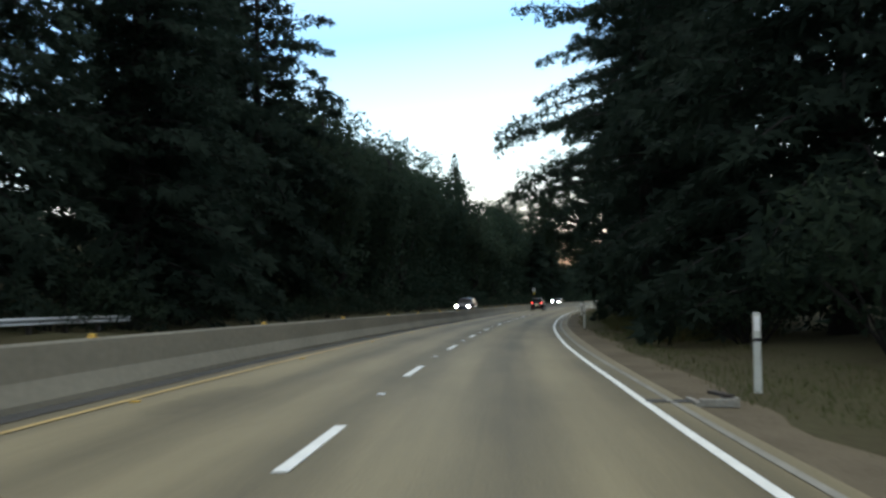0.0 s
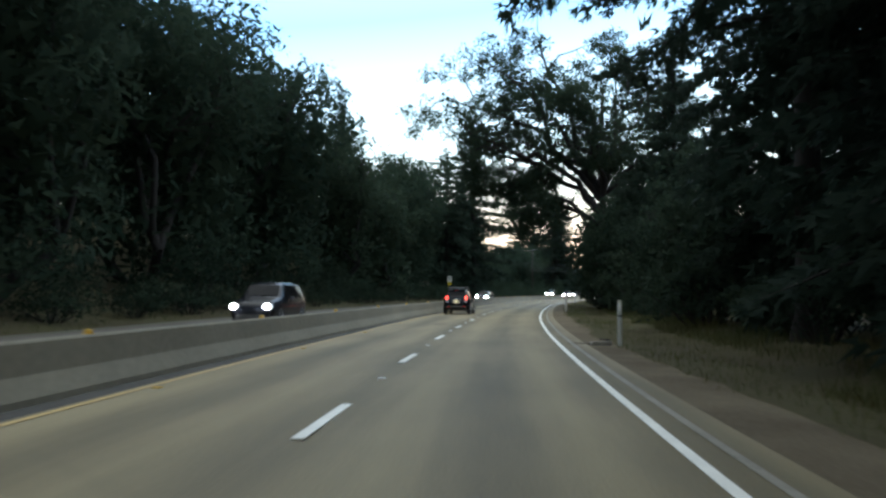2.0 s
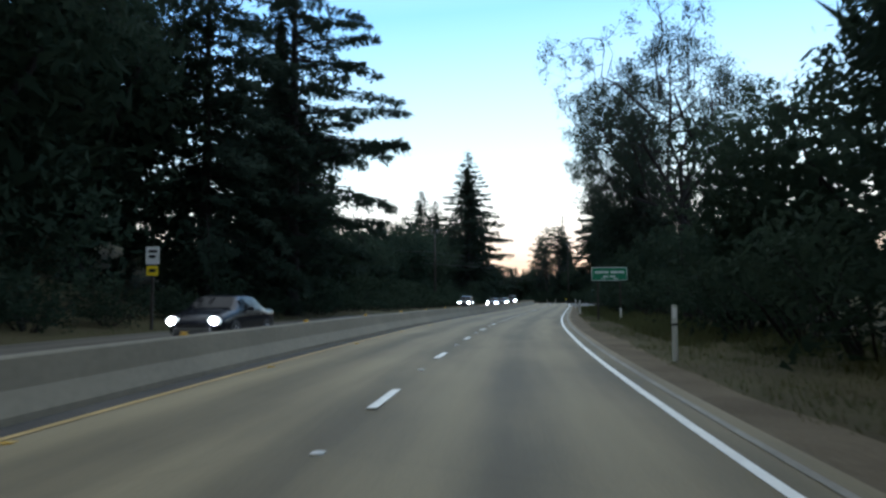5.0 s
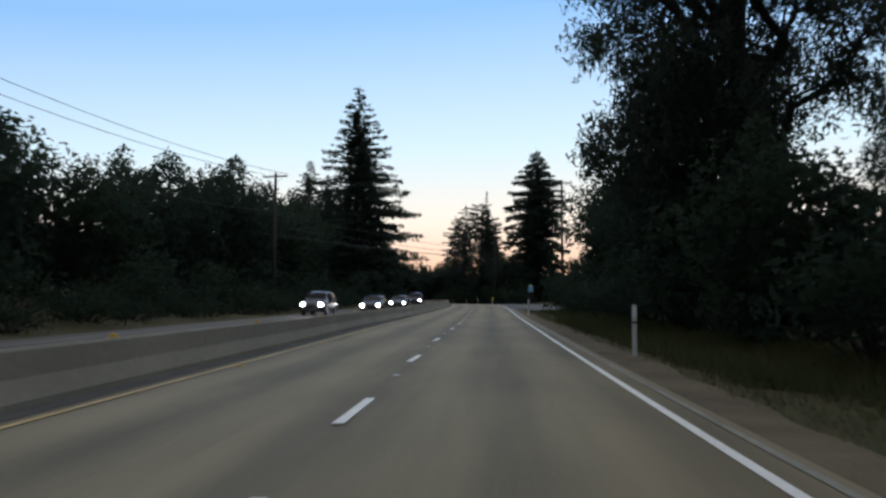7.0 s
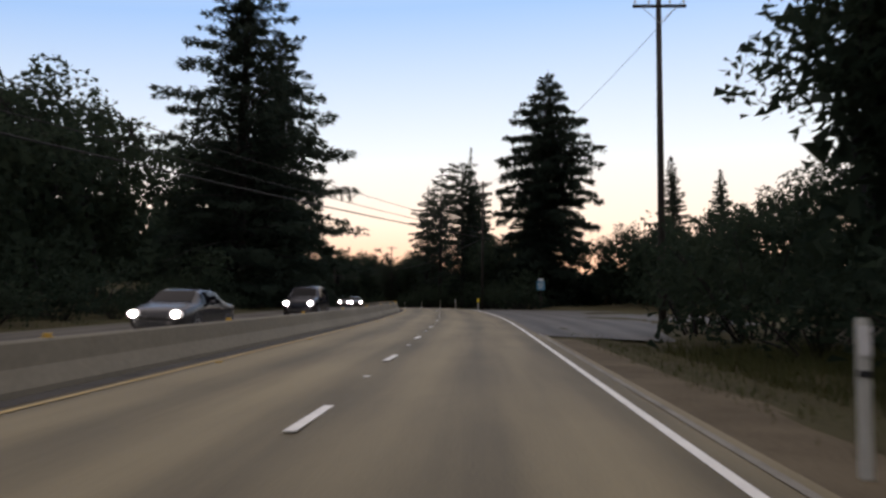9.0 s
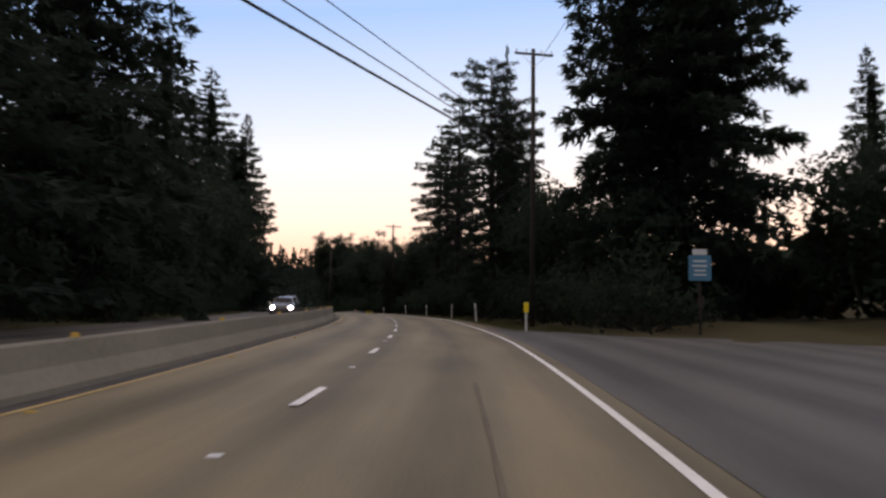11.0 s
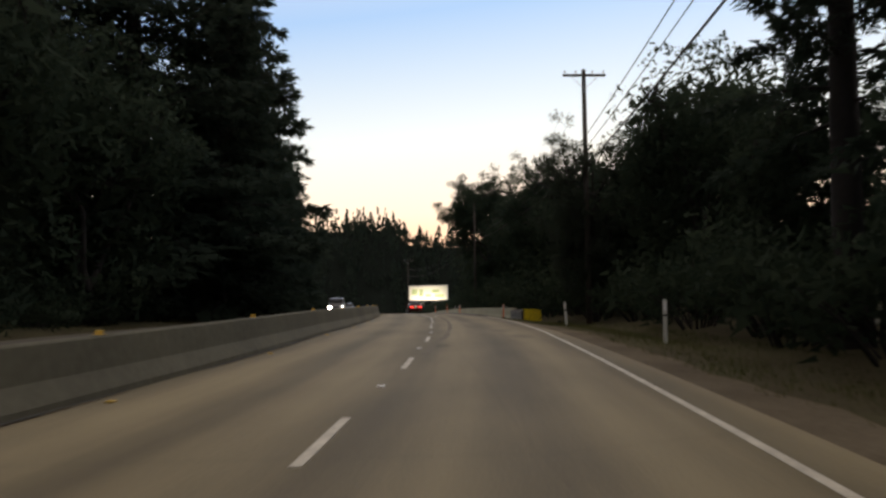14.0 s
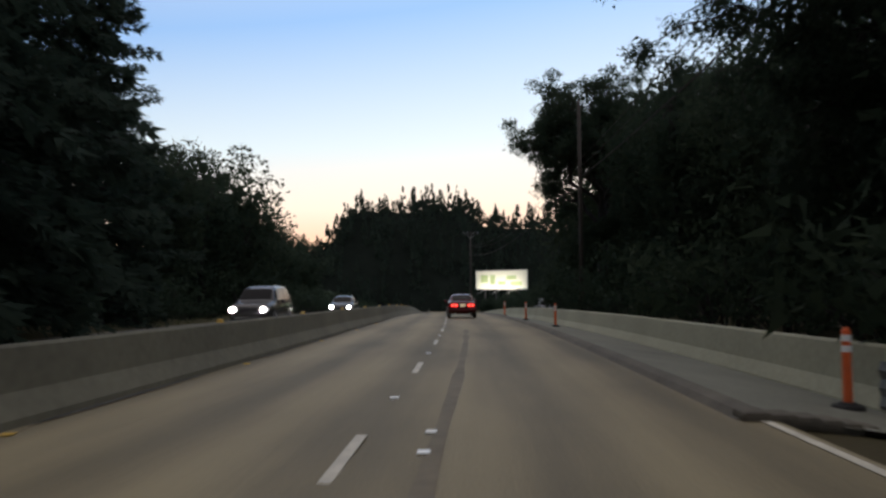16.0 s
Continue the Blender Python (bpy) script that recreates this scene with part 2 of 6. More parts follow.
STEEL = material("galvanised_steel", (0.45, 0.46, 0.46), 0.45, 0.7, spread=0.12, grain=10, stain=1.5, bump=0.1)
POST_WHITE = material("post_white_plastic", (0.6, 0.6, 0.54), 0.55, spread=0.1, grain=12, stain=3, bump=0.05)
BLACK = material("black_rubber", (0.012, 0.012, 0.012), 0.85, spread=0.2, grain=20, bump=0.1)
TRIM = material("dark_plastic", (0.03, 0.03, 0.032), 0.6, spread=0.15, grain=30, bump=0.1)
ORANGE = material("orange_plastic", (0.75, 0.13, 0.035), 0.5, spread=0.12, grain=8, stain=2.5, bump=0.05)
AMBER = material("amber_reflector", (0.7, 0.45, 0.1), 0.25, spread=0.08, bump=0)
WHITE_REFLECTOR = material("white_reflector", (0.88, 0.88, 0.86), 0.25, spread=0.04, bump=0)
SIGN_GREEN = material("sign_green", (0.015, 0.17, 0.075), 0.4, spread=0.1, grain=3, bump=0)
SIGN_BLUE = material("sign_blue", (0.06, 0.22, 0.32), 0.4, spread=0.1, grain=3, bump=0)
SIGN_YELLOW = material("sign_yellow", (0.92, 0.68, 0.02), 0.4, spread=0.06, grain=3, bump=0)
SIGN_WHITE = material("sign_white", (0.7, 0.7, 0.66), 0.45, spread=0.06, grain=3, bump=0)
SIGN_BLACK = material("sign_black", (0.015, 0.015, 0.015), 0.5, spread=0.1, bump=0)
BOARD = material("billboard_paper", (0.82, 0.84, 0.74), 0.7, spread=0.06, grain=0.5, stain=0.2, bump=0)
BOARD_GREEN = material("billboard_print", (0.42, 0.55, 0.28), 0.7, spread=0.3, grain=1.2, stain=0.4, bump=0)
GLASS = glass_material("car_glass")
RED_LAMP = material("tail_lamp_lit", (0.6, 0.01, 0.01), 0.2, spread=0.02, bump=0, emit=(1.0, 0.02, 0.03, 1.8))
RED_CORE = material("tail_lamp_bulb", (0.8, 0.2, 0.1), 0.2, spread=0.02, bump=0, emit=(1.0, 0.11, 0.07, 2.4))
RED_DIM = material("red_reflector", (0.5, 0.012, 0.012), 0.25, spread=0.05, bump=0)
HEAD_LAMP = material("head_lamp_lit", (0.9, 0.9, 0.9), 0.1, spread=0.02, bump=0, emit=(0.95, 0.96, 1.0, 0.5))
HEAD_BULB = material("head_lamp_bulb", (0.9, 0.9, 0.9), 0.1, spread=0.02, bump=0, emit=(0.97, 0.97, 1.0, 200))
# plates emit a little themselves, in place of light from plate lamps
PLATE = material("plate_glow", (0.75, 0.72, 0.6), 0.5, spread=0.05, bump=0, emit=(1.0, 0.85, 0.55, 0.4))
CLEAR_LENS = material("clear_lens", (0.5, 0.5, 0.5), 0.12, spread=0.08, bump=0)
RIM = material("alloy", (0.68, 0.69, 0.7), 0.4, 0.25, spread=0.1, bump=0)


def paint(name, colour):
    return material(name, colour, 0.22, 0.0, spread=0.06, grain=60, stain=2, bump=0, coat=0.15, spec=0.25)


# ---------------------------------------------------------------- mesh helpers
def mesh_of(name, verts, faces, mats, smooth=False, uvs=None, index=None):
    me = bpy.data.meshes.new(name)
    me.from_pydata(verts if isinstance(verts, list) else verts.tolist(), [], faces if isinstance(faces, list) else faces.tolist())
    for k in (mats if isinstance(mats, (list, tuple)) else [mats]):
        me.materials.append(k)
    if uvs is not None:
        lay = me.uv_layers.new(name="UVMap")
        idx = np.zeros(len(me.loops), dtype=np.int32)
        me.loops.foreach_get("vertex_index", idx)
        lay.data.foreach_set("uv", np.asarray(uvs, dtype=np.float32)[idx].ravel())
    if index is not None:
        me.polygons.foreach_set("material_index", index)
    if smooth:
        me.polygons.foreach_set("use_smooth", [True] * len(me.polygons))
    me.update()
    return me


def part(name, bm, mat, parent, label="", smooth=False):
    """Link a bmesh as one mesh object under a thing or a part."""
    me = bpy.data.meshes.new(name)
    bm.to_mesh(me)
    bm.free()
    me.materials.append(mat)
    if smooth:
        me.polygons.foreach_set("use_smooth", [True] * len(me.polygons))
    ob = new(name, me)
    ob.parent = parent
    if label:
        ob["label"] = label
    return ob


def mesh_part(name, me, parent, label=""):
    ob = new(name, me)
    ob.parent = parent
    if label:
        ob["label"] = label
    return ob


def box(size, at=(0, 0, 0), bevel=0.0, m=None, bm=None):
    """A bevelled box, joined into bm where given."""
    bm = bm or bmesh.new()
    r = bmesh.ops.create_cube(bm, size=1.0, matrix=Matrix.Translation(at) @ (m or Matrix()) @ Matrix.Diagonal((*size, 1)))
    if bevel:
        edges = list({e for v in r["verts"] for e in v.link_edges})
        bmesh.ops.bevel(bm, geom=edges, offset=bevel, segments=2, affect="EDGES", profile=0.6)
    return bm


def tube(r0, r1, p0, p1, sides=8, bm=None):
    """A tapered round bar between two places."""
    bm = bm or bmesh.new()
    p0, p1 = Vector(p0), Vector(p1)
    d = p1 - p0
    m = Matrix.Translation((p0 + p1) / 2) @ d.to_track_quat("Z", "Y").to_matrix().to_4x4()
    bmesh.ops.create_cone(bm, cap_ends=True, segments=sides, radius1=r0, radius2=r1, depth=d.length, matrix=m)
    return bm


# ---------------------------------------------------------------- the road's line
STEP = 0.5
S_MIN, S_MAX = -160.0, 900.0
_s = np.arange(S_MIN, S_MAX + STEP / 2, STEP)
_h = np.interp(_s, np.arange(len(HEAD)) * 10.0, HEAD)
_h = np.where(_s < 0, -0.12 * _s, _h)
_a = np.radians(_h)
_mid = (_a[:-1] + _a[1:]) / 2
_x = np.concatenate([[0], np.cumsum(-np.sin(_mid) * STEP)])
_y = np.concatenate([[0], np.cumsum(np.cos(_mid) * STEP)])
_z = np.interp(_s, np.arange(len(RISE)) * 25.0, RISE)
_i0 = int(round(-S_MIN / STEP))
_x, _y, _z = _x - _x[_i0], _y - _y[_i0], _z - _z[_i0]


def road_at(s):
    """The line's place, heading and level at s metres along, of arrays too."""
    return np.interp(s, _s, _x), np.interp(s, _s, _y), np.interp(s, _s, _a), np.interp(s, _s, _z)


def place(s, d, z=0.0):
    """World places of points d metres right of the lane line and z above the road."""
    x, y, a, lev = road_at(s)
    off = d + np.interp(s, LANE_S, LANE_D)
    return np.stack([x + np.cos(a) * off, y + np.sin(a) * off, lev + z + 0 * off], -1)


def spot(s, d, z=0.0, turn=0.0, scale=1.0):
    """A pose on the road's line; +y looks along the road."""
    p = place(np.float64(s), np.float64(d), np.float64(z))
    a = float(road_at(np.float64(s))[2])
    return Matrix.Translation(p) @ Matrix.Rotation(a + radians(turn), 4, "Z") @ Matrix.Scale(scale, 4)


def bank(s):
    return np.interp(s, [0, 180, 215, 300, 340, 420, 480], [1.0, 1.0, 0.4, 0.3, 0.5, 0.35, 0.25])


def ground_z(s, d):
    """The lie of the land beside the road."""
    s, d = np.asarray(s, float), np.asarray(d, float)
    left = np.clip(-13.6 - d, 0, None)
    zl = bank(s) * (0.12 * np.minimum(left, 4) + 0.34 * np.clip(left - 4, 0, 30)) - 0.02
    right = np.clip(d - 5.0, 0, None)
    zr = -0.03 - 0.18 * np.exp(-((right - 2.2) / 1.5) ** 2) + 0.05 * np.clip(right - 4, 0, 60)
    dip = np.interp(s, [380, 402], [0, 1]) * np.interp(d, [3.9, 6.6, 8, 12], [0, 0.38, 0.38, 0.0])
    flat = np.interp(s, [255, 266, 300, 312], [0, 1, 1, 0])
    zr = zr * (1 - flat * np.interp(d, [18, 26], [1, 0])) - flat * 0.03 - dip
    return np.where(d < -10, zl, np.where(d > 3.9, zr, -0.08))


def beside(s, kind):
    """How the barrier's foot, its height, the yellow line and the edge line wander along the road."""
    return np.interp(s, *{
        "foot": ((0, 15, 28, 60, 95, 150, 173, 213, 250, 288, 315, 337, 352, 375, 405), (-3.95, -3.85, -3.55, -3.35, -3.2, -3.45, -3.58, -3.98, -3.6, -3.2, -3.6, -3.92, -3.7, -3.52, -3.46)),
        "height": ((0, 25, 100, 213, 288, 336, 405), (0.8, 0.74, 0.69, 0.66, 0.65, 0.75, 0.8)),
        "edge": ((0, 12, 22, 40, 85, 115, 173, 300, 335, 362, 372, 385, 403), (3.45, 3.45, 3.32, 3.28, 3.31, 3.36, 3.5, 3.47, 3.41, 3.4, 3.52, 3.78, 3.88)),
        "yellow": ((0, 10, 28, 95, 173, 213, 250, 288, 315, 338), (-3.2, -3.15, -2.88, -2.83, -3.03, -3.33, -3.1, -2.84, -3.2, -3.45)),
    }[kind])


def barrier_shift(s):
    return beside(s, "foot") + 4.10


def strip(name, s0, s1, ds, profile, mats, raise_z=None, cap=True, shift=None):
    """A sheet along the road with a cross-section of (d, z) points; shift moves it sideways along the way."""
    s = np.arange(s0, s1 + ds / 2, ds)
    k = len(profile)
    d = np.array([p[0] for p in profile])
    z = np.array([p[1] for p in profile])
    S, D = np.meshgrid(s, d, indexing="ij")
    Z = np.broadcast_to(z, S.shape).copy()
    if raise_z is not None:
        Z += raise_z(S, D)
    if shift is not None:
        D = D + shift(S)
    P = place(S.ravel(), D.ravel(), Z.ravel())
    i, j = np.meshgrid(np.arange(len(s) - 1), np.arange(k - 1), indexing="ij")
    a = (i * k + j).ravel()
    F = np.stack([a, a + 1, a + 1 + k, a + k], -1).tolist()
    if cap and k > 2:
        F += [list(range(k))[::-1], [(len(s) - 1) * k + q for q in range(k)]]
    return mesh_of(name, P, F, mats, uvs=np.stack([D.ravel(), S.ravel()], -1))


# ---------------------------------------------------------------- ground and road
def make_ground():
    s = np.concatenate([np.arange(-150, -20, 10.0), np.arange(-20, 500, 2.5), np.arange(500, 880, 10.0)])
    d = np.array([-190, -140, -100, -75, -60, -50, -42, -35, -30, -26, -23, -20, -17.5, -15.5, -14.0, -13.0, -12.6, -9, -4.3, 0, 3.6, 4.0, 4.5, 5.2, 6, 7, 8, 9.5,
                  11, 13, 15, 18, 22, 27, 33, 40, 50, 65, 90, 130, 190.0])
    S, D = np.meshgrid(s, d, indexing="ij")
    Z = ground_z(S, D)
    side = (D < -13.4) | (D > 5)
    bumps = np.array([noise.noise(Vector((a * 0.14, b * 0.3, 3.1))) for a, b in zip(S.ravel(), D.ravel())]).reshape(S.shape)
    Z = Z + np.where(side, bumps * np.interp(np.abs(D), [5, 12, 40], [0.05, 0.2, 0.9]), 0)
    P = place(S.ravel(), D.ravel(), Z.ravel())
    n, k = len(s), len(d)
    i, j = np.meshgrid(np.arange(n - 1), np.arange(k - 1), indexing="ij")
    a = (i * k + j).ravel()
    F = np.stack([a, a + 1, a + 1 + k, a + k], -1).tolist()
    ring = [q for q in range(k)] + [i * k + k - 1 for i in range(1, n)] + [(n - 1) * k + q for q in range(k - 2, -1, -1)] + [i * k for i in range(n - 2, 0, -1)]
    mid = np.array([60.0, 330.0, 0.0])
    far = []
    for q in ring:
        v = P[q] - mid
        v[2] = 0
        far.append(mid + v / np.linalg.norm(v) * 3500 + np.array([0, 0, -6.0]))
    base = len(P)
    P = np.concatenate([P, np.array(far)])
    for q in range(len(ring)):
        r = (q + 1) % len(ring)
        F.append([ring[q], base + q, base + r, ring[r]])
    me = mesh_of("ground", P, F, DIRT, smooth=True)
    tagged(new("ground", me), "dry brown roadside soil with thin grass", "ground", kind="structure")


make_ground()
tagged(new("road", strip("road", -120, 860, 2.5, [(-4.3, -0.12), (-4.2, 0.0), (-2, 0.02), (0, 0.02), (2, 0.015), (4.02, 0.0), (4.1, -0.12)], ASPHALT)),
       "worn grey two-lane asphalt carriageway", "road", kind="structure")
tagged(new("road_far_side", strip("road_far_side", -120, 860, 2.5, [(-12.95, -0.12), (-12.85, 0.0), (-8.8, 0.03), (-4.6, 0.0), (-4.55, -0.12)], ASPHALT_FAR)),
       "worn grey asphalt carriageway beyond the median barrier", "road", kind="structure")
gut = [(-4.12, 0.012), (-3.74, 0.016)]
tagged(new("gutter", strip("gutter", -60, 336, 2.5, gut, GUTTER, cap=False, shift=barrier_shift)), "dark dirty gutter strip along the barrier foot", "gutter", kind="structure")
tagged(new("turnout", strip("turnout", 254, 312, 2.0, [(3.78, -0.012), (9, -0.015), (14, -0.018), (24, -0.02)], TURNOUT,
                            lambda S, D: np.where(D > 4, -0.2 * np.interp(S, [254, 264, 304, 312], [1, 0, 0, 1]) * np.interp(D, [4, 9], [0.3, 1]), 0) + 0.02, cap=False)),
       "dark grey paved turnout beside the road", "pavement", kind="structure")


def make_shoulder(s0, s1):
    """Pale gravel beside the asphalt, with a ragged outer edge."""
    s = np.arange(s0, s1 + 0.1, 0.7)
    edge = 4.95 + 0.45 * np.array([noise.noise(Vector((q * 0.12, 0.3, 5.0))) + 0.5 * noise.noise(Vector((q * 0.7, 1.3, 2.0))) for q in s])
    rows = [np.full(len(s), 3.875), np.full(len(s), 4.15), 4.15 * 0.4 + edge * 0.6, edge]
    P = np.concatenate([place(s, rows[0], np.full(len(s), -0.006))] + [place(s, r, ground_z(s, r) + h) for r, h in zip(rows[1:], (0.022, 0.02, 0.004))])
    n = len(s)
    F = [[i * n + k, (i + 1) * n + k, (i + 1) * n + k + 1, i * n + k + 1] for i in range(3) for k in range(n - 1)]
    tagged(new("gravel_shoulder", mesh_of("gravel_shoulder", P, F, GRAVEL, smooth=True)), "pale dusty gravel shoulder along the asphalt edge", "shoulder", kind="structure")


make_shoulder(-40, 253)
make_shoulder(313, 401)


tagged(new("yellow_line", strip("yellow_line", -60, 338, 2.5, [(-0.048, 0.021), (0.048, 0.021)], YELLOW_PAINT, cap=False, shift=lambda S: beside(S, "yellow"))), "faded yellow painted median line", "road marking", kind="structure")
for s0, s1, width, mat, label in ((337.5, 404.3, 0.1, WORN_PAINT, "thin worn white painted edge line"), (-60, 337.5, 0.11, WHITE_PAINT, "solid white painted edge line")):
    tagged(new("edge_line", strip("edge_line", s0, s1, 2.5, [(-width / 2, 0.011), (width / 2, 0.011)], mat, cap=False, shift=lambda S: beside(S, "edge"))), label, "road marking", kind="structure")
tagged(new("edge_strip", strip("edge_strip", -60, 256, 2.5, [(0.31, 0.011), (0.4, 0.011)], PALE_EDGE, cap=False, shift=lambda S: beside(S, "edge"))), "thin pale strip along the asphalt edge", "road marking", kind="structure")


def seam(name, label, points, width, mat, z=0.026, taper=False):
    """A wandering band on the asphalt through (s, d) points."""
    s = np.arange(points[0][0], points[-1][0] + 0.01, 0.25 if taper else 0.8)
    d = np.interp(s, [p[0] for p in points], [p[1] for p in points])
    w = width * (0.75 + 0.5 * np.array([noise.noise(Vector((a * 0.6, d0, 1.7))) for a, d0 in zip(s, d)]))
    if taper:
        w = w * np.sqrt(np.clip(1 - np.linspace(-1, 1, len(s)) ** 2, 0.0, 1)) + 0.01
    V = np.concatenate([place(s, d - w / 2, z), place(s, d + w / 2, z)])
    n = len(s)
    F = [[k, k + n, k + 1 + n, k + 1] for k in range(n - 1)]
    tagged(new(name, mesh_of(name, V, F, mat)), label, "road repair", kind="structure")


TAR = material("tar_band", (0.145, 0.12, 0.08), 0.7, spread=0.3, grain=6, stain=0.8, bump=0.1, spec=0.2)
seam("tar_seam", "dark tar seam along the near lane", ((366, 0.1), (370.2, 0.22), (372, 0.43), (378.5, 0.6), (387.6, 0.71), (403, 0.7), (412, 0.78), (425, 0.9)), 0.2, TAR)
seam("tar_seam", "thin dark tar seam near the edge line", ((258, 2.6), (271.5, 2.4), (274, 2.33), (276.5, 2.2), (290, 2.0)), 0.06, TAR)
seam("tar_seam", "thin dark tar seam beside the lane dashes", ((305, 0.12), (309, 0.1), (311.5, -0.13), (330, -0.2), (345, 0.25), (356, 0.3)), 0.07, TAR)
for s0, s1 in ((338, 352), (353.5, 361), (363, 380), (382, 388), (390, 402), (404, 409), (411, 440)):
    seam("tar_seam", "thin dark crack along the barrier foot", ((s0, -4.03 + float(barrier_shift(s0))), ((s0 + s1) / 2, -4.04 + float(barrier_shift((s0 + s1) / 2))), (s1, -4.05 + float(barrier_shift(s1)))), 0.1, GUTTER, 0.022, True)

# ---------------------------------------------------------------- median barrier
def make_barrier():
    prof = [(-4.08, -0.05), (-4.10, 0.09), (-4.26, 0.33), (-4.33, 0.78), (-4.36, 0.81), (-4.46, 0.81), (-4.49, 0.78), (-4.56, 0.33), (-4.72, 0.09), (-4.74, -0.05)]
    lift = lambda S, D: np.where(np.abs(D + 4.41) < 0.1, beside(S, "height") - 0.81, 0)
    # this section's colour is darkened as if beyond the headlights
    old = new("median_barrier", strip("median_barrier", 335.03, 700, 2.5, prof, OLD_UNLIT_CONCRETE, lift, shift=barrier_shift))
    tagged(old, "older stained olive-grey concrete median barrier, coloured darker as out of headlight", "barrier", kind="structure")
    ob = new("median_barrier", strip("median_barrier", -60, 335, 2.5, prof, CONCRETE, lift, shift=barrier_shift))
    tagged(ob, "long pale concrete median barrier with sloped foot", "barrier", kind="structure")
    bm = box((0.1, 0.045, 0.06), (0, 0, 0.036), 0.012)
    box((0.13, 0.1, 0.012), (0, 0, 0.006), 0.003, bm=bm)
    me = bpy.data.meshes.new("barrier_reflector")
    bm.to_mesh(me)
    bm.free()
    me.materials.append(AMBER)
    s = 3.2
    while s < 470:
        r = new("barrier_reflector", me)
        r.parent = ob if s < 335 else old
        r.matrix_basis = spot(s, -4.41 + float(barrier_shift(s)), float(beside(s, "height")))
        s += 7.15


make_barrier()


# ---------------------------------------------------------------- lane marks
def make_marks():
    k = np.array([0, 2, 4, 5, 7, 9, 11, 12, 13, 21, 22, 23, 25, 27, 28, 29, 37, 39, 40, 41, 43, 44, 45, 46, 48, 49, 51, 52, 54, 55, 62])
    at = np.array([6.55, 20.8, 35.1, 43.7, 58.1, 72.5, 86.4, 94.5, 101.0, 157.9, 164.2, 171.6, 186.6, 200.9, 208.8, 215.2, 273.7, 288.4, 296.2, 302.7, 314.0, 321.1, 327.3,
                   335.0, 349.4, 357.3, 371.4, 379.8, 394.5, 402.3, 453.0])
    # the painted line wanders a little about the lane's middle line
    wander_s = (0, 14, 22, 35, 58, 73, 87, 100, 158, 172, 187, 201, 215, 274, 290, 303, 313, 321, 335, 349, 357, 371, 380, 395, 403)
    wander_d = (0.02, 0.05, 0.13, 0.15, 0.1, 0.03, 0.08, 0.05, 0.1, 0.13, 0.06, -0.02, 0.11, -0.08, -0.08, -0.09, -0.09, -0.05, 0.02, -0.14, -0.2, -0.04, -0.11, 0.04, 0.02)
    bm = box((0.12, 2.13, 0.012), (0, 0, 0.006), 0.003)
    dash = bpy.data.meshes.new("lane_dash")
    bm.to_mesh(dash)
    bm.free()
    dash.materials.append(WHITE_PAINT)
    bm = box((0.1, 2.13, 0.01), (0, 0, 0.005), 0.003)
    worn = bpy.data.meshes.new("worn_lane_dash")
    bm.to_mesh(worn)
    bm.free()
    worn.materials.append(WORN_PAINT)
    bm = box((0.105, 0.105, 0.018), (0, 0, 0.009), 0.006)
    mark = bpy.data.meshes.new("road_marker")
    bm.to_mesh(mark)
    bm.free()
    mark.materials.append(WHITE_REFLECTOR)
    for q in range(-5, 62):
        s = float(np.interp(q, k, at)) if q >= 0 else 6.6 + 7.4 * q
        ob = tagged(new("lane_dash", dash), "white painted lane dash on grey asphalt", "road marking", "lane dashes")
        ob.matrix_basis = spot(s, float(np.interp(s, wander_s, wander_d)), 0.02)
        if s > 338:
            ob.data = worn
            ob["label"] = "worn greyish lane dash on brown asphalt"
        ob = tagged(new("road_marker", mark), "small white raised reflective road marker", "road marker", "lane markers")
        ob.matrix_basis = spot(s + 3.65, float(np.interp(s, wander_s, wander_d)), 0.02)
    for s in (402.7, 403.6):
        ob = tagged(new("road_marker", mark), "old white raised road marker on the near lane", "road marker", "lane markers")
        ob.matrix_basis = spot(s, 0.62, 0.026)
    amber = mark.copy()
    amber.materials.clear()
    amber.materials.append(AMBER)
    s = 2.0
    while s < 440:
        ob = tagged(new("road_marker", amber), "small amber raised reflective marker beside the yellow line", "road marker", "median markers")
        ob.matrix_basis = spot(s, 0.17 + float(beside(s, "yellow")), 0.014)
        s += 7.3


make_marks()


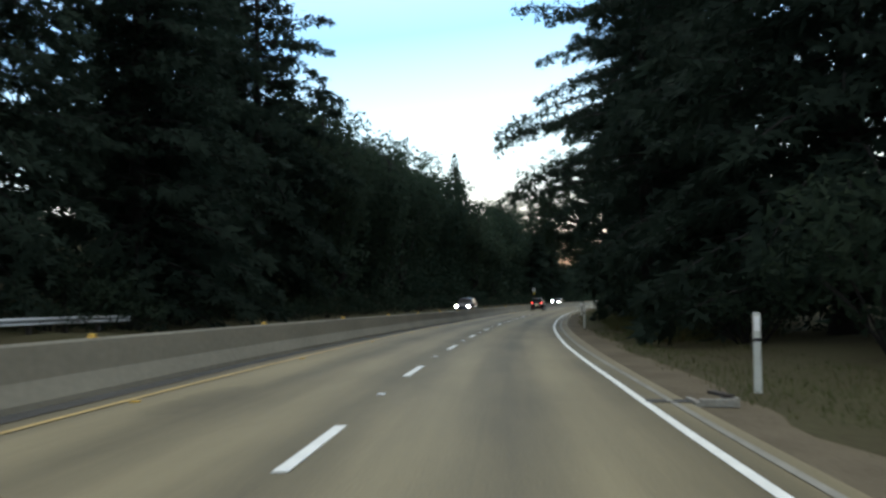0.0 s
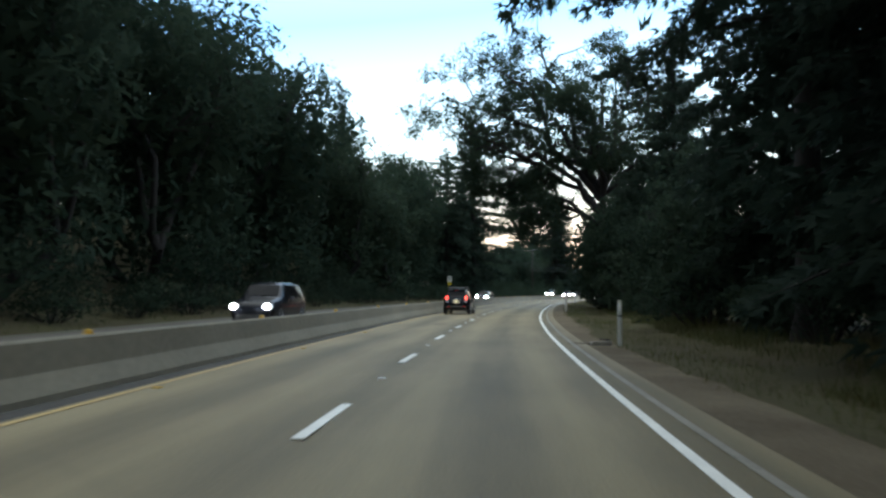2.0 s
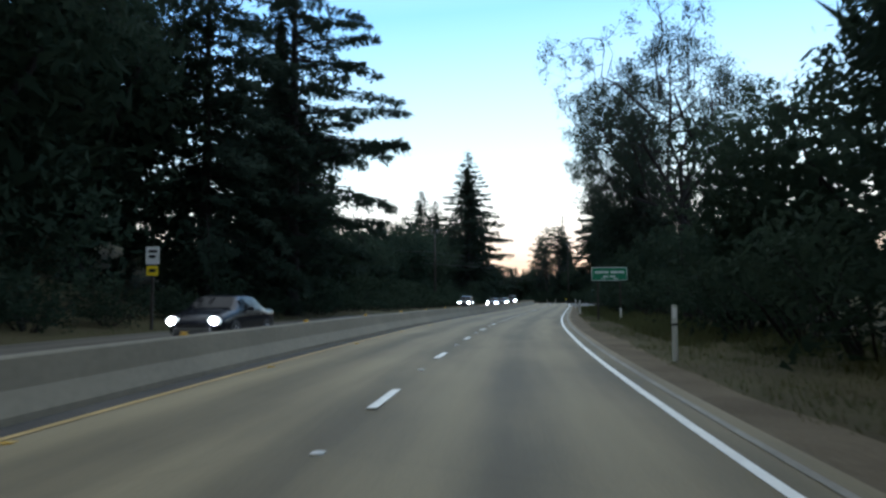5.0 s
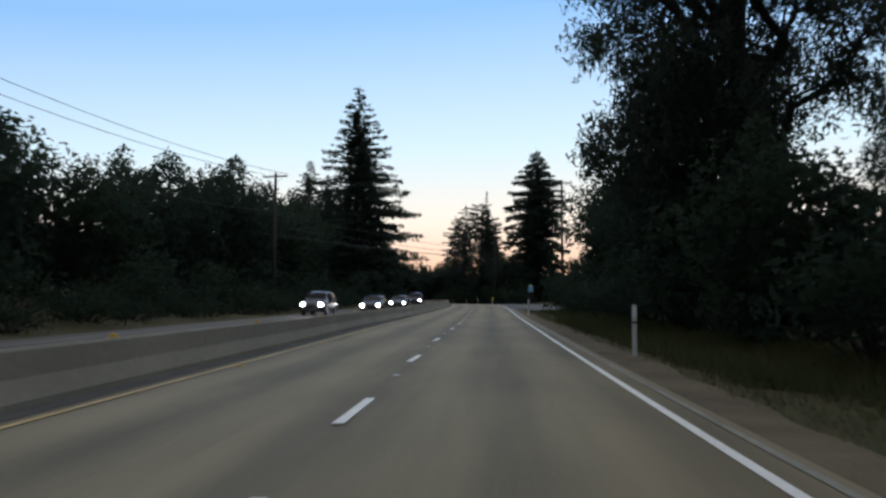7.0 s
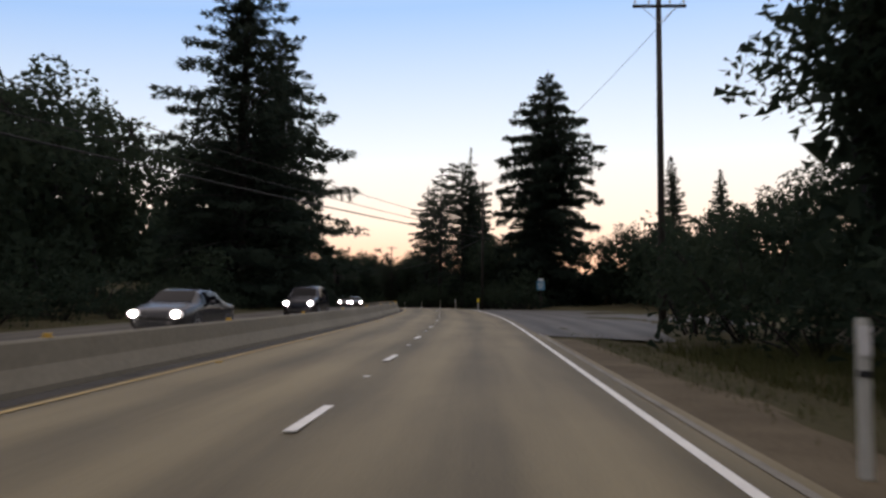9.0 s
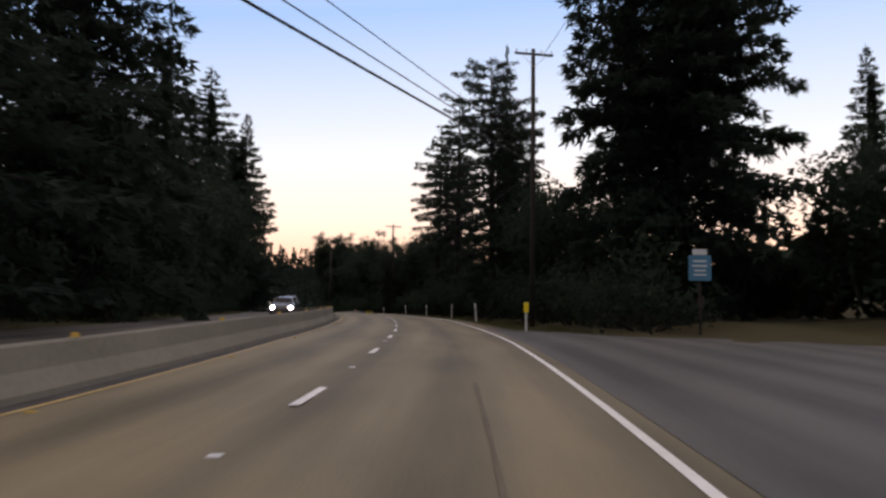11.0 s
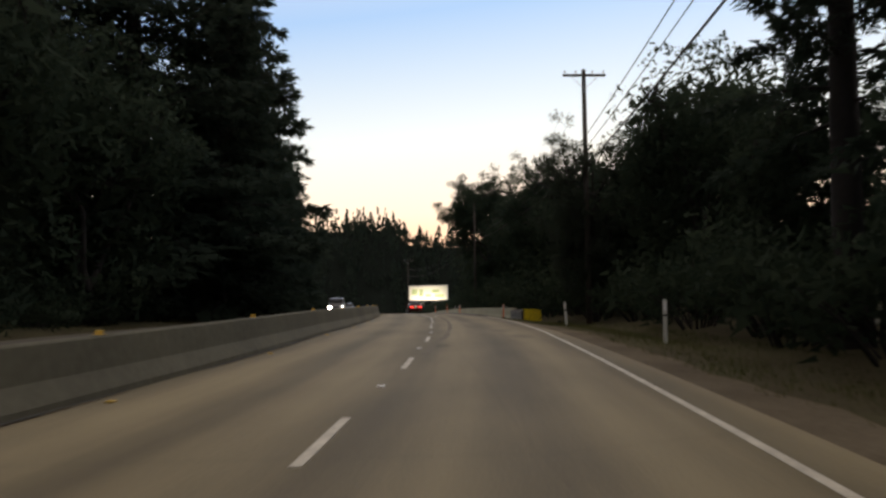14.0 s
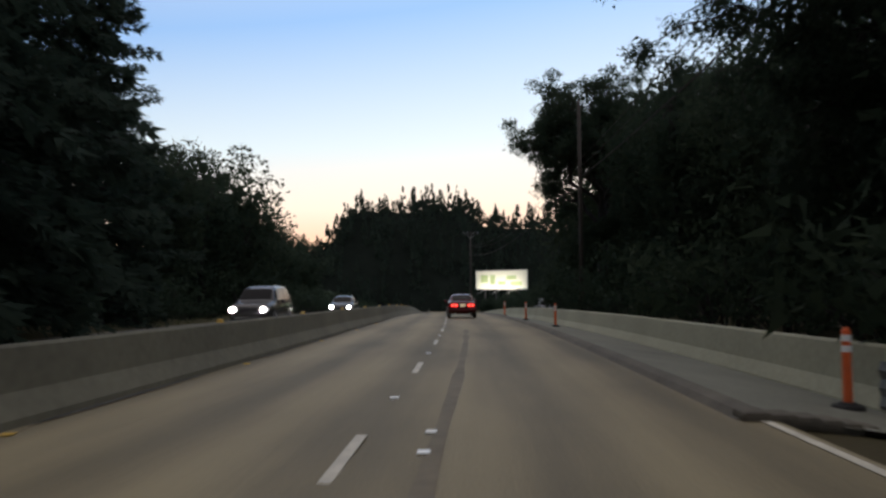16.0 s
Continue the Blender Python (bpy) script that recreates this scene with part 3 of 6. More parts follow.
# ---------------------------------------------------------------- trees
def leaf_faces(p, axis, length, width, rng, style="single"):
    """Many small leaf faces from places, main axes, lengths and widths; also the number of faces for each place.
    single: one pointed leaf; pair: two smaller ones side by side; spray: a fan of three thin needles."""
    n = len(p)
    axis = axis / np.maximum(np.linalg.norm(axis, axis=1, keepdims=True), 1e-6)
    b = np.cross(axis, rng.normal(size=(n, 3)))
    b /= np.maximum(np.linalg.norm(b, axis=1, keepdims=True), 1e-6)
    length, width = np.asarray(length).reshape(-1, 1), np.asarray(width).reshape(-1, 1)
    T = []
    if style == "spray":
        root = p - axis * length * 0.45
        for turn in (-0.55, 0.05, 0.6):
            q = axis * math.cos(turn) + b * math.sin(turn) + rng.normal(0, 0.12, (n, 3))
            s = np.cross(q, np.cross(axis, b)) * width * 0.34
            o = root + axis * length * 0.2 * (1 + turn)
            T.append(np.stack([o + q * length * 0.25 + s, o + q * length * (1 - 0.2 * abs(turn)), o + q * length * 0.25 - s], 1))
    else:
        k = (0.72, 0.66) if style == "pair" else (1.0,)
        for f in k:
            o = p + (rng.normal(0, 0.33, (n, 3)) * length if style == "pair" else 0)
            q = axis + (rng.normal(0, 0.5, (n, 3)) if style == "pair" else 0)
            s = b * width * 0.55 * f
            T.append(np.stack([o - q * length * 0.36 * f + s, o + q * length * 0.55 * f, o - q * length * 0.36 * f - s], 1))
    V = np.stack(T, 1).reshape(-1, 3)
    return V, np.arange(len(V)).reshape(-1, 3), len(T)


def leaf_mesh(name, leaves, mat, out):
    """Leaf faces whose shading follows the round of the crown: out holds one outward direction for each leaf."""
    V, F, each = leaves
    out = np.repeat(out, each, axis=0)
    k = 3
    T = V[F]
    face = np.cross(T[:, 1] - T[:, 0], T[:, -1] - T[:, 0])
    F = np.where(((face * out).sum(1) < 0)[:, None], F[:, ::-1], F)
    me = mesh_of(name, V, F, mat, smooth=True)
    face /= np.maximum(np.linalg.norm(face, axis=1, keepdims=True), 1e-9)
    face *= np.sign((face * out).sum(1, keepdims=True) + 1e-9)
    out = out / np.maximum(np.linalg.norm(out, axis=1, keepdims=True), 1e-9) + face * 0.2
    out /= np.linalg.norm(out, axis=1, keepdims=True)
    me.normals_split_custom_set_from_vertices(np.repeat(out, k, axis=0).tolist())
    return me


class Wood:
    """Tapered limbs collected into one mesh."""

    def __init__(self):
        self.v, self.f = [], []

    def limb(self, pts, radii, sides=5):
        base = len(self.v)
        for k, (p, r) in enumerate(zip(pts, radii)):
            d = Vector(pts[min(k + 1, len(pts) - 1)]) - Vector(pts[max(k - 1, 0)])
            q = d.to_track_quat("Z", "Y")
            for j in range(sides):
                a = 2 * math.pi * j / sides
                self.v.append(tuple(Vector(p) + q @ Vector((math.cos(a) * r, math.sin(a) * r, 0))))
        for k in range(len(pts) - 1):
            for j in range(sides):
                a, b = base + k * sides + j, base + k * sides + (j + 1) % sides
                self.f.append([a, b, b + sides, a + sides])

    def mesh(self, name):
        return mesh_of(name, self.v, self.f, BARK, smooth=True)


def canopy_fill(centre, size, count, leaf, rng, cone=False):
    """Large dim leaves deep inside a crown."""
    v = rng.normal(size=(count, 3))
    v /= np.linalg.norm(v, axis=1, keepdims=True)
    p = v * rng.uniform(0.1, 1, (count, 1)) ** 0.45
    if cone:
        t = rng.uniform(0, 1, count)
        a = rng.uniform(0, 6.283, count)
        w = (1 - t) * rng.uniform(0.2, 1, count)
        p = np.stack([np.cos(a) * w, np.sin(a) * w, t * 2 - 1], -1)
    return centre + p * np.array(size), rng.normal(size=(count, 3)) + (0, 0, 0.4), rng.uniform(0.7, 1.3, count) * leaf


def tree_thing(name, label, wood, boughs, leaves, mat, out):
    ob = new(name)
    tagged(ob, label, "tree")
    mesh_part("trunk", wood.mesh("trunk"), ob)
    tagged(mesh_part("branchwork", boughs.mesh("branchwork"), ob), kind="stuff")
    mesh_part("crown", leaf_mesh("crown", leaves, mat, out), ob)
    return ob


def conifer(name, label, h, r, seed, start=0.08, branches=170, droop=0.35, dens=9.0, leaf=0.5, ragged=0.35, blunt=0.0, fat=1.0, bare=0.0, top_rise=0.25, inner=350):
    """A straight trunk with whorls of drooping boughs, each a spray of needles."""
    rng = np.random.default_rng(seed)
    wood, boughs = Wood(), Wood()
    lean = rng.normal(0, 0.01, 2) * h
    tr = 0.011 * h + 0.12
    wood.limb([(lean[0] * t, lean[1] * t, h * t) for t in (0, 0.03, 0.3, 0.6, 0.85, 1)], [tr * 1.5, tr, tr * 0.8, tr * 0.5, tr * 0.22, 0.02], 8)
    P, A, L = [], [], []
    for i in range(branches):
        u = (i + rng.uniform(0, 1)) / branches
        u = u ** 0.9
        if bare and rng.uniform() < bare:
            continue
        z = h * (start + (0.985 - start) * u)
        prof = (1 - u) ** 0.8 if not blunt else min(1.0, ((1 - u) / blunt)) ** 0.7
        prof = max(prof, 0.05) * (0.72 + 0.28 * math.sin(min(1, (u + 0.05) * 5) * math.pi / 2))
        ln = r * prof * (1 - ragged * rng.uniform() ** 1.5 + 0.12 * rng.uniform())
        az = i * 2.39996 + rng.normal(0, 0.25)
        ca, sa = math.cos(az), math.sin(az)
        rise = rng.normal(0.02, 0.1) + top_rise * u
        dr = droop * (0.5 + rng.uniform()) * (1.1 - 0.7 * u)
        m = int(max(6, ln * dens * (4 + 3 * prof)))
        t = rng.uniform(0.08, 1, m) ** 0.75
        side = rng.normal(0, 1, m) * (0.09 + 0.16 * (1 - np.abs(2 * t - 0.9))) * ln * fat * 0.55
        px, pz = ln * t, z + rise * ln * t - dr * ln * t ** 2
        hang = np.abs(rng.normal(0, 0.12, m)) * (0.4 + 0.22 * ln)
        x, y = lean[0] * z / h + ca * px - sa * side, lean[1] * z / h + sa * px + ca * side
        P.append(np.stack([x, y, pz - hang + rng.normal(0, 0.06, m)], -1))
        s = np.sign(side) * rng.uniform(0.2, 1.2, m)
        A.append(np.stack([ca - sa * s, sa + ca * s, -0.25 - dr * t - 0.35 * rng.uniform(0, 1, m)], -1))
        L.append(rng.uniform(0.6, 1.25, m) * leaf * (0.75 + 0.25 * prof))
        k = np.linspace(0, 0.92, 4)
        boughs.limb([(lean[0] * z / h + ca * ln * q, lean[1] * z / h + sa * ln * q, z + rise * ln * q - dr * ln * q * q) for q in k],
                  [0.02 + 0.016 * ln, 0.012 + 0.012 * ln, 0.01 + 0.006 * ln, 0.008], 3)
    if inner:
        p, a, q = canopy_fill(np.array([0, 0, h * (start + 0.42)]), (r * 0.6, r * 0.6, h * 0.42), int(inner * 1.8), 0.72, rng, cone=True)
        P, A, L = P + [p], A + [a], L + [q]
    P, A, L = np.concatenate(P), np.concatenate(A), np.concatenate(L)
    leaves = leaf_faces(P, A, L, L * rng.uniform(0.3, 0.5, len(L)), rng, "spray")
    out = P * (1, 1, 0) / r + np.array([0, 0, 0.5])
    return tree_thing(name, label, wood, boughs, leaves, NEEDLES, out)


def broadleaf(name, label, h, r, seed, trunk=0.3, clumps=80, per=90, leaf=0.26, flat=0.8, shift=(0, 0), hang=0.0, mat=None, spread=1.0, stems=1, csize=0.17, inner=900, skirt=500, inner_leaf=0.95, limbs=7, reach=0.5, tri=False, thick=1.0):
    """Forking limbs that carry uneven clumps of leaves with gaps between."""
    rng = np.random.default_rng(seed)
    wood, boughs = Wood(), Wood()
    ch = h * (1 - trunk)
    centre = np.array([shift[0], shift[1], h * trunk + ch * 0.52])
    P, A, L, N = [], [], [], []
    forks = []
    for k in range(stems):
        a = 2 * math.pi * k / stems + rng.uniform(0, 1)
        q = 0.16 * r * (stems > 1)
        base = np.array([math.cos(a) * q, math.sin(a) * q, 0])
        fork = np.array([shift[0] * 0.1 + math.cos(a) * q * 3, shift[1] * 0.35 + math.sin(a) * q * 3, h * trunk * rng.uniform(0.85, 1.25)])
        tr = (0.018 * h + 0.07) / math.sqrt(stems)
        (boughs if k else wood).limb([base, base * 0.5 + fork * 0.5 + rng.normal(0, 0.12, 3) * (1, 1, 0), fork], [tr * 1.3, tr, tr * 0.8], 7)
        forks.append((fork, tr))
    main = []
    for k in range(limbs):
        a = 2 * math.pi * k / limbs + rng.normal(0, 0.3)
        e = centre + np.array([math.cos(a) * r * reach, math.sin(a) * r * reach, ch * rng.uniform(-0.2, 0.28)])
        f, tr = forks[k % len(forks)]
        mid = f * 0.5 + e * 0.5 + rng.normal(0, 0.05 * r, 3) + (0, 0, 0.04 * h)
        kink = rng.normal(0, 0.04 * r, (2, 3))
        boughs.limb([f, f * 0.7 + mid * 0.3 + kink[0], mid, mid * 0.5 + e * 0.5 + kink[1], e], [tr * 0.78 * thick, tr * 0.64 * thick, tr * 0.52 * thick, tr * 0.4 * thick, tr * 0.26 * thick], 5)
        main.append((e, tr))
    for k in range(clumps):
        v = rng.normal(size=3)
        v /= np.linalg.norm(v)
        rad = rng.uniform(0.45, 1.0) ** 0.5
        lump = 0.82 + 0.36 * noise.noise(Vector(v * 1.7) + Vector((seed, 0, 0)))
        c = centre + v * rad * lump * np.array([r * spread, r * spread, ch * 0.5])
        if v[2] < -0.55 and rng.uniform() < 0.5:
            continue
        cr = r * csize * rng.uniform(0.6, 1.35) + 0.25
        e, tr = min(main, key=lambda q: np.linalg.norm(q[0] - c))
        boughs.limb([e, (e + c) / 2 + rng.normal(0, 0.06 * r, 3), c], [tr * 0.2, tr * 0.1, 0.012], 3)
        m = int(per * rng.uniform(0.6, 1.3))
        q = rng.normal(size=(m, 3))
        q /= np.linalg.norm(q, axis=1, keepdims=True)
        q *= rng.uniform(0.25, 1, (m, 1)) ** 0.5
        pts = c + q * cr * np.array([1, 1, flat])
        if hang:
            pts[:, 2] -= rng.uniform(0, 1, m) ** 2 * hang * (0.6 + cr)
        P.append(pts)
        N.append(q * 0.8 + (pts - centre) / np.array([r, r, ch * 0.5]) * 0.8 + (0, 0, 0.25))
        A.append(rng.normal(size=(m, 3)) * (1, 1, 0.7) + np.array([0, 0, -0.3 - 1.6 * (hang > 0)]))
        L.append(rng.uniform(0.65, 1.3, m) * leaf)
    if inner:
        p, a, q = canopy_fill(centre - (0, 0, ch * 0.1), (r * 0.72, r * 0.72, ch * 0.44), int(inner * 1.5), inner_leaf, rng)
        P, A, L, N = P + [p], A + [a], L + [q], N + [(p - centre) / r]
    if skirt:
        p, a, q = canopy_fill(np.array([shift[0] * 0.5, shift[1] * 0.5, h * 0.2]), (r * 0.8, r * 0.8, h * 0.2), int(skirt * 1.6), 0.62, rng)
        P, A, L, N = P + [p], A + [a], L + [q], N + [(p - centre) * (1, 1, 0) / r + (0, 0, 0.1)]
    P, A, L, N = np.concatenate(P), np.concatenate(A), np.concatenate(L), np.concatenate(N)
    leaves = leaf_faces(P, A, L, L * rng.uniform(0.4, 0.7, len(L)) * (0.65 if hang else 1.0), rng, "single" if tri else "pair")
    return tree_thing(name, label, wood, boughs, leaves, mat or LEAVES, N)


def limbed(name, label, h, limbs, seed, fill=None, tr=0.4, subs=8, twigs=4, per=70, leaf=0.27, clump=0.75, hang=0.3, mat=None, trunk_top=0.8, lean=(0, 0), sub_len=0.34, bend=0.06, first=0.35, narrow=0.7):
    """An open tree: a trunk with great limbs, each forking twice; leaves stand in tufts at the twig ends, with clear gaps between.
    limbs: (height of its root, azimuth in degrees, reach, height of its tip), in metres."""
    rng = np.random.default_rng(seed)
    wood, boughs = Wood(), Wood()
    up = np.array([0, 0, 1.0])
    ts = np.linspace(0, 1, 7)
    axis = np.stack([lean[0] * ts ** 1.5 + rng.normal(0, 0.1, 7) * (ts > 0), lean[1] * ts ** 1.5 + rng.normal(0, 0.1, 7) * (ts > 0), h * trunk_top * ts], -1)
    wood.limb([tuple(p) for p in axis], [tr * k for k in (1.35, 1.05, 0.95, 0.85, 0.7, 0.5, 0.2)], 8)
    P, A, L, N = [], [], [], []

    def curve(p0, p1, n, wild, arch):
        t = np.linspace(0, 1, n)[:, None]
        ln = np.linalg.norm(p1 - p0)
        kink = rng.normal(0, wild * ln, (n, 3)) * np.sin(np.pi * t)
        return p0 + (p1 - p0) * t + up * arch * ln * np.sin(np.pi * t) + kink

    def tuft(c, size, away):
        m = int(per * rng.uniform(0.55, 1.3) * size)
        q = rng.normal(size=(m, 3))
        q *= (rng.uniform(0.1, 1, (m, 1)) ** 0.6) / np.linalg.norm(q, axis=1, keepdims=True)
        p = c + q * clump * size * np.array([1, 1, narrow])
        p[:, 2] -= hang * rng.uniform(0, 1, m) ** 2 * (0.5 + clump)
        P.append(p)
        A.append(rng.normal(size=(m, 3)) + np.array([0, 0, -0.3 - 1.8 * hang]))
        L.append(rng.uniform(0.6, 1.3, m) * leaf)
        N.append(q * 0.9 + away * 0.6 + (0, 0, 0.3))

    for z0, az, reach, z1 in limbs:
        a = radians(az) + rng.normal(0, 0.08)
        out = np.array([math.cos(a), math.sin(a), 0])
        root = np.array([np.interp(z0, axis[:, 2], axis[:, k]) for k in range(2)] + [z0])
        tip = root * (1, 1, 0) + out * reach + up * z1
        pts = curve(root, tip, 8, bend, 0.1 if reach > 4 else 0.0)
        ln = float(np.linalg.norm(tip - root))
        lr = min(tr * 0.7, 0.05 + 0.021 * ln)
        boughs.limb([tuple(p) for p in pts], [lr * (1 - 0.82 * k / 7) for k in range(8)], 6)
        for i in range(subs):
            t = first + (1 - first) * (i + rng.uniform(0, 1)) / subs
            b = np.array([np.interp(t, np.linspace(0, 1, 8), pts[:, k]) for k in range(3)])
            d = rng.normal(size=3) * (1, 1, 0.75) + out * 0.55 + up * 0.25
            d /= np.linalg.norm(d)
            sl = ln * sub_len * rng.uniform(0.55, 1.25) * (1.15 - 0.45 * t) + 0.5
            e = b + d * sl
            sp = curve(b, e, 5, 0.07, 0.05)
            sr = lr * 0.42 * (1.15 - 0.6 * t)
            boughs.limb([tuple(p) for p in sp], [sr * (1 - 0.2 * k) for k in range(5)], 4)
            tuft(e, rng.uniform(0.8, 1.25), d)
            for j in range(twigs):
                u = rng.uniform(0.3, 0.95)
                b2 = np.array([np.interp(u, np.linspace(0, 1, 5), sp[:, k]) for k in range(3)])
                d2 = d * 0.5 + rng.normal(size=3) * (0.8, 0.8, 0.55)
                e2 = b2 + d2 / np.linalg.norm(d2) * (sl * rng.uniform(0.25, 0.5) + 0.35)
                boughs.limb([tuple(b2), tuple((b2 + e2) / 2 + rng.normal(0, 0.08, 3)), tuple(e2)], [sr * 0.4, sr * 0.25, 0.012], 3)
                tuft(e2, rng.uniform(0.55, 1.1), d2)
        tuft(tip, 1.1, out)
    if fill:
        at, size, count, big = fill
        p, a, q = canopy_fill(np.array(at), size, count, big, rng)
        P, A, L, N = P + [p], A + [a], L + [q], N + [(p - at) / size[0] + up * 0.2]
    P, A, L, N = np.concatenate(P), np.concatenate(A), np.concatenate(L), np.concatenate(N)
    leaves = leaf_faces(P, A, L, L * rng.uniform(0.42, 0.7, len(L)) * (0.7 if hang > 0.5 else 1.0), rng, "pair")
    return tree_thing(name, label, wood, boughs, leaves, mat or LEAVES, N)


def shrub(label, h, r, seed, count=1000, leaf=0.3):
    """A low thicket of leafy stems."""
    rng = np.random.default_rng(seed)
    wood = Wood()
    cs = []
    for k in range(16):
        a, q = rng.uniform(0, 6.283), r * math.sqrt(rng.uniform(0, 1)) * 0.85
        c = np.array([math.cos(a) * q, math.sin(a) * q, h * rng.uniform(0.25, 0.88) * (1 - 0.35 * (q / r) ** 2)])
        wood.limb([(c[0] * 0.25, c[1] * 0.25, 0), (c[0] * 0.6, c[1] * 0.6, c[2] * 0.6), c], [0.05, 0.03, 0.01], 4)
        cs.append(c)
    cs = np.array(cs)
    w = rng.integers(0, len(cs), count)
    q = rng.normal(size=(count, 3))
    q /= np.linalg.norm(q, axis=1, keepdims=True)
    P = cs[w] + q * (rng.uniform(0.2, 1, (count, 1)) ** 0.6) * np.array([0.42 * r, 0.42 * r, 0.24 * h])
    P[:, 2] = np.abs(P[:, 2])
    L = rng.uniform(0.6, 1.35, count) * leaf
    leaves = leaf_faces(P, rng.normal(size=(count, 3)) + (0, 0, 0.2), L, L * rng.uniform(0.45, 0.7, count), rng, "pair")
    ob = new("bush")
    tagged(ob, label, "bush", "roadside thicket")
    mesh_part("woody_base", wood.mesh("woody_base"), ob)
    mesh_part("foliage", leaf_mesh("foliage", leaves, LEAVES, q * 0.7 + P * (1, 1, 0.6) / r), ob)
    return ob


RW = "tall dark redwood with drooping layered boughs beside the road"
FIR = "dense dark fir with a pointed top and jagged outline"
OAK = "rounded dark broadleaf tree with an uneven leafy crown"
GUM = "tall tree with thin hanging leaves and bare forked limbs"

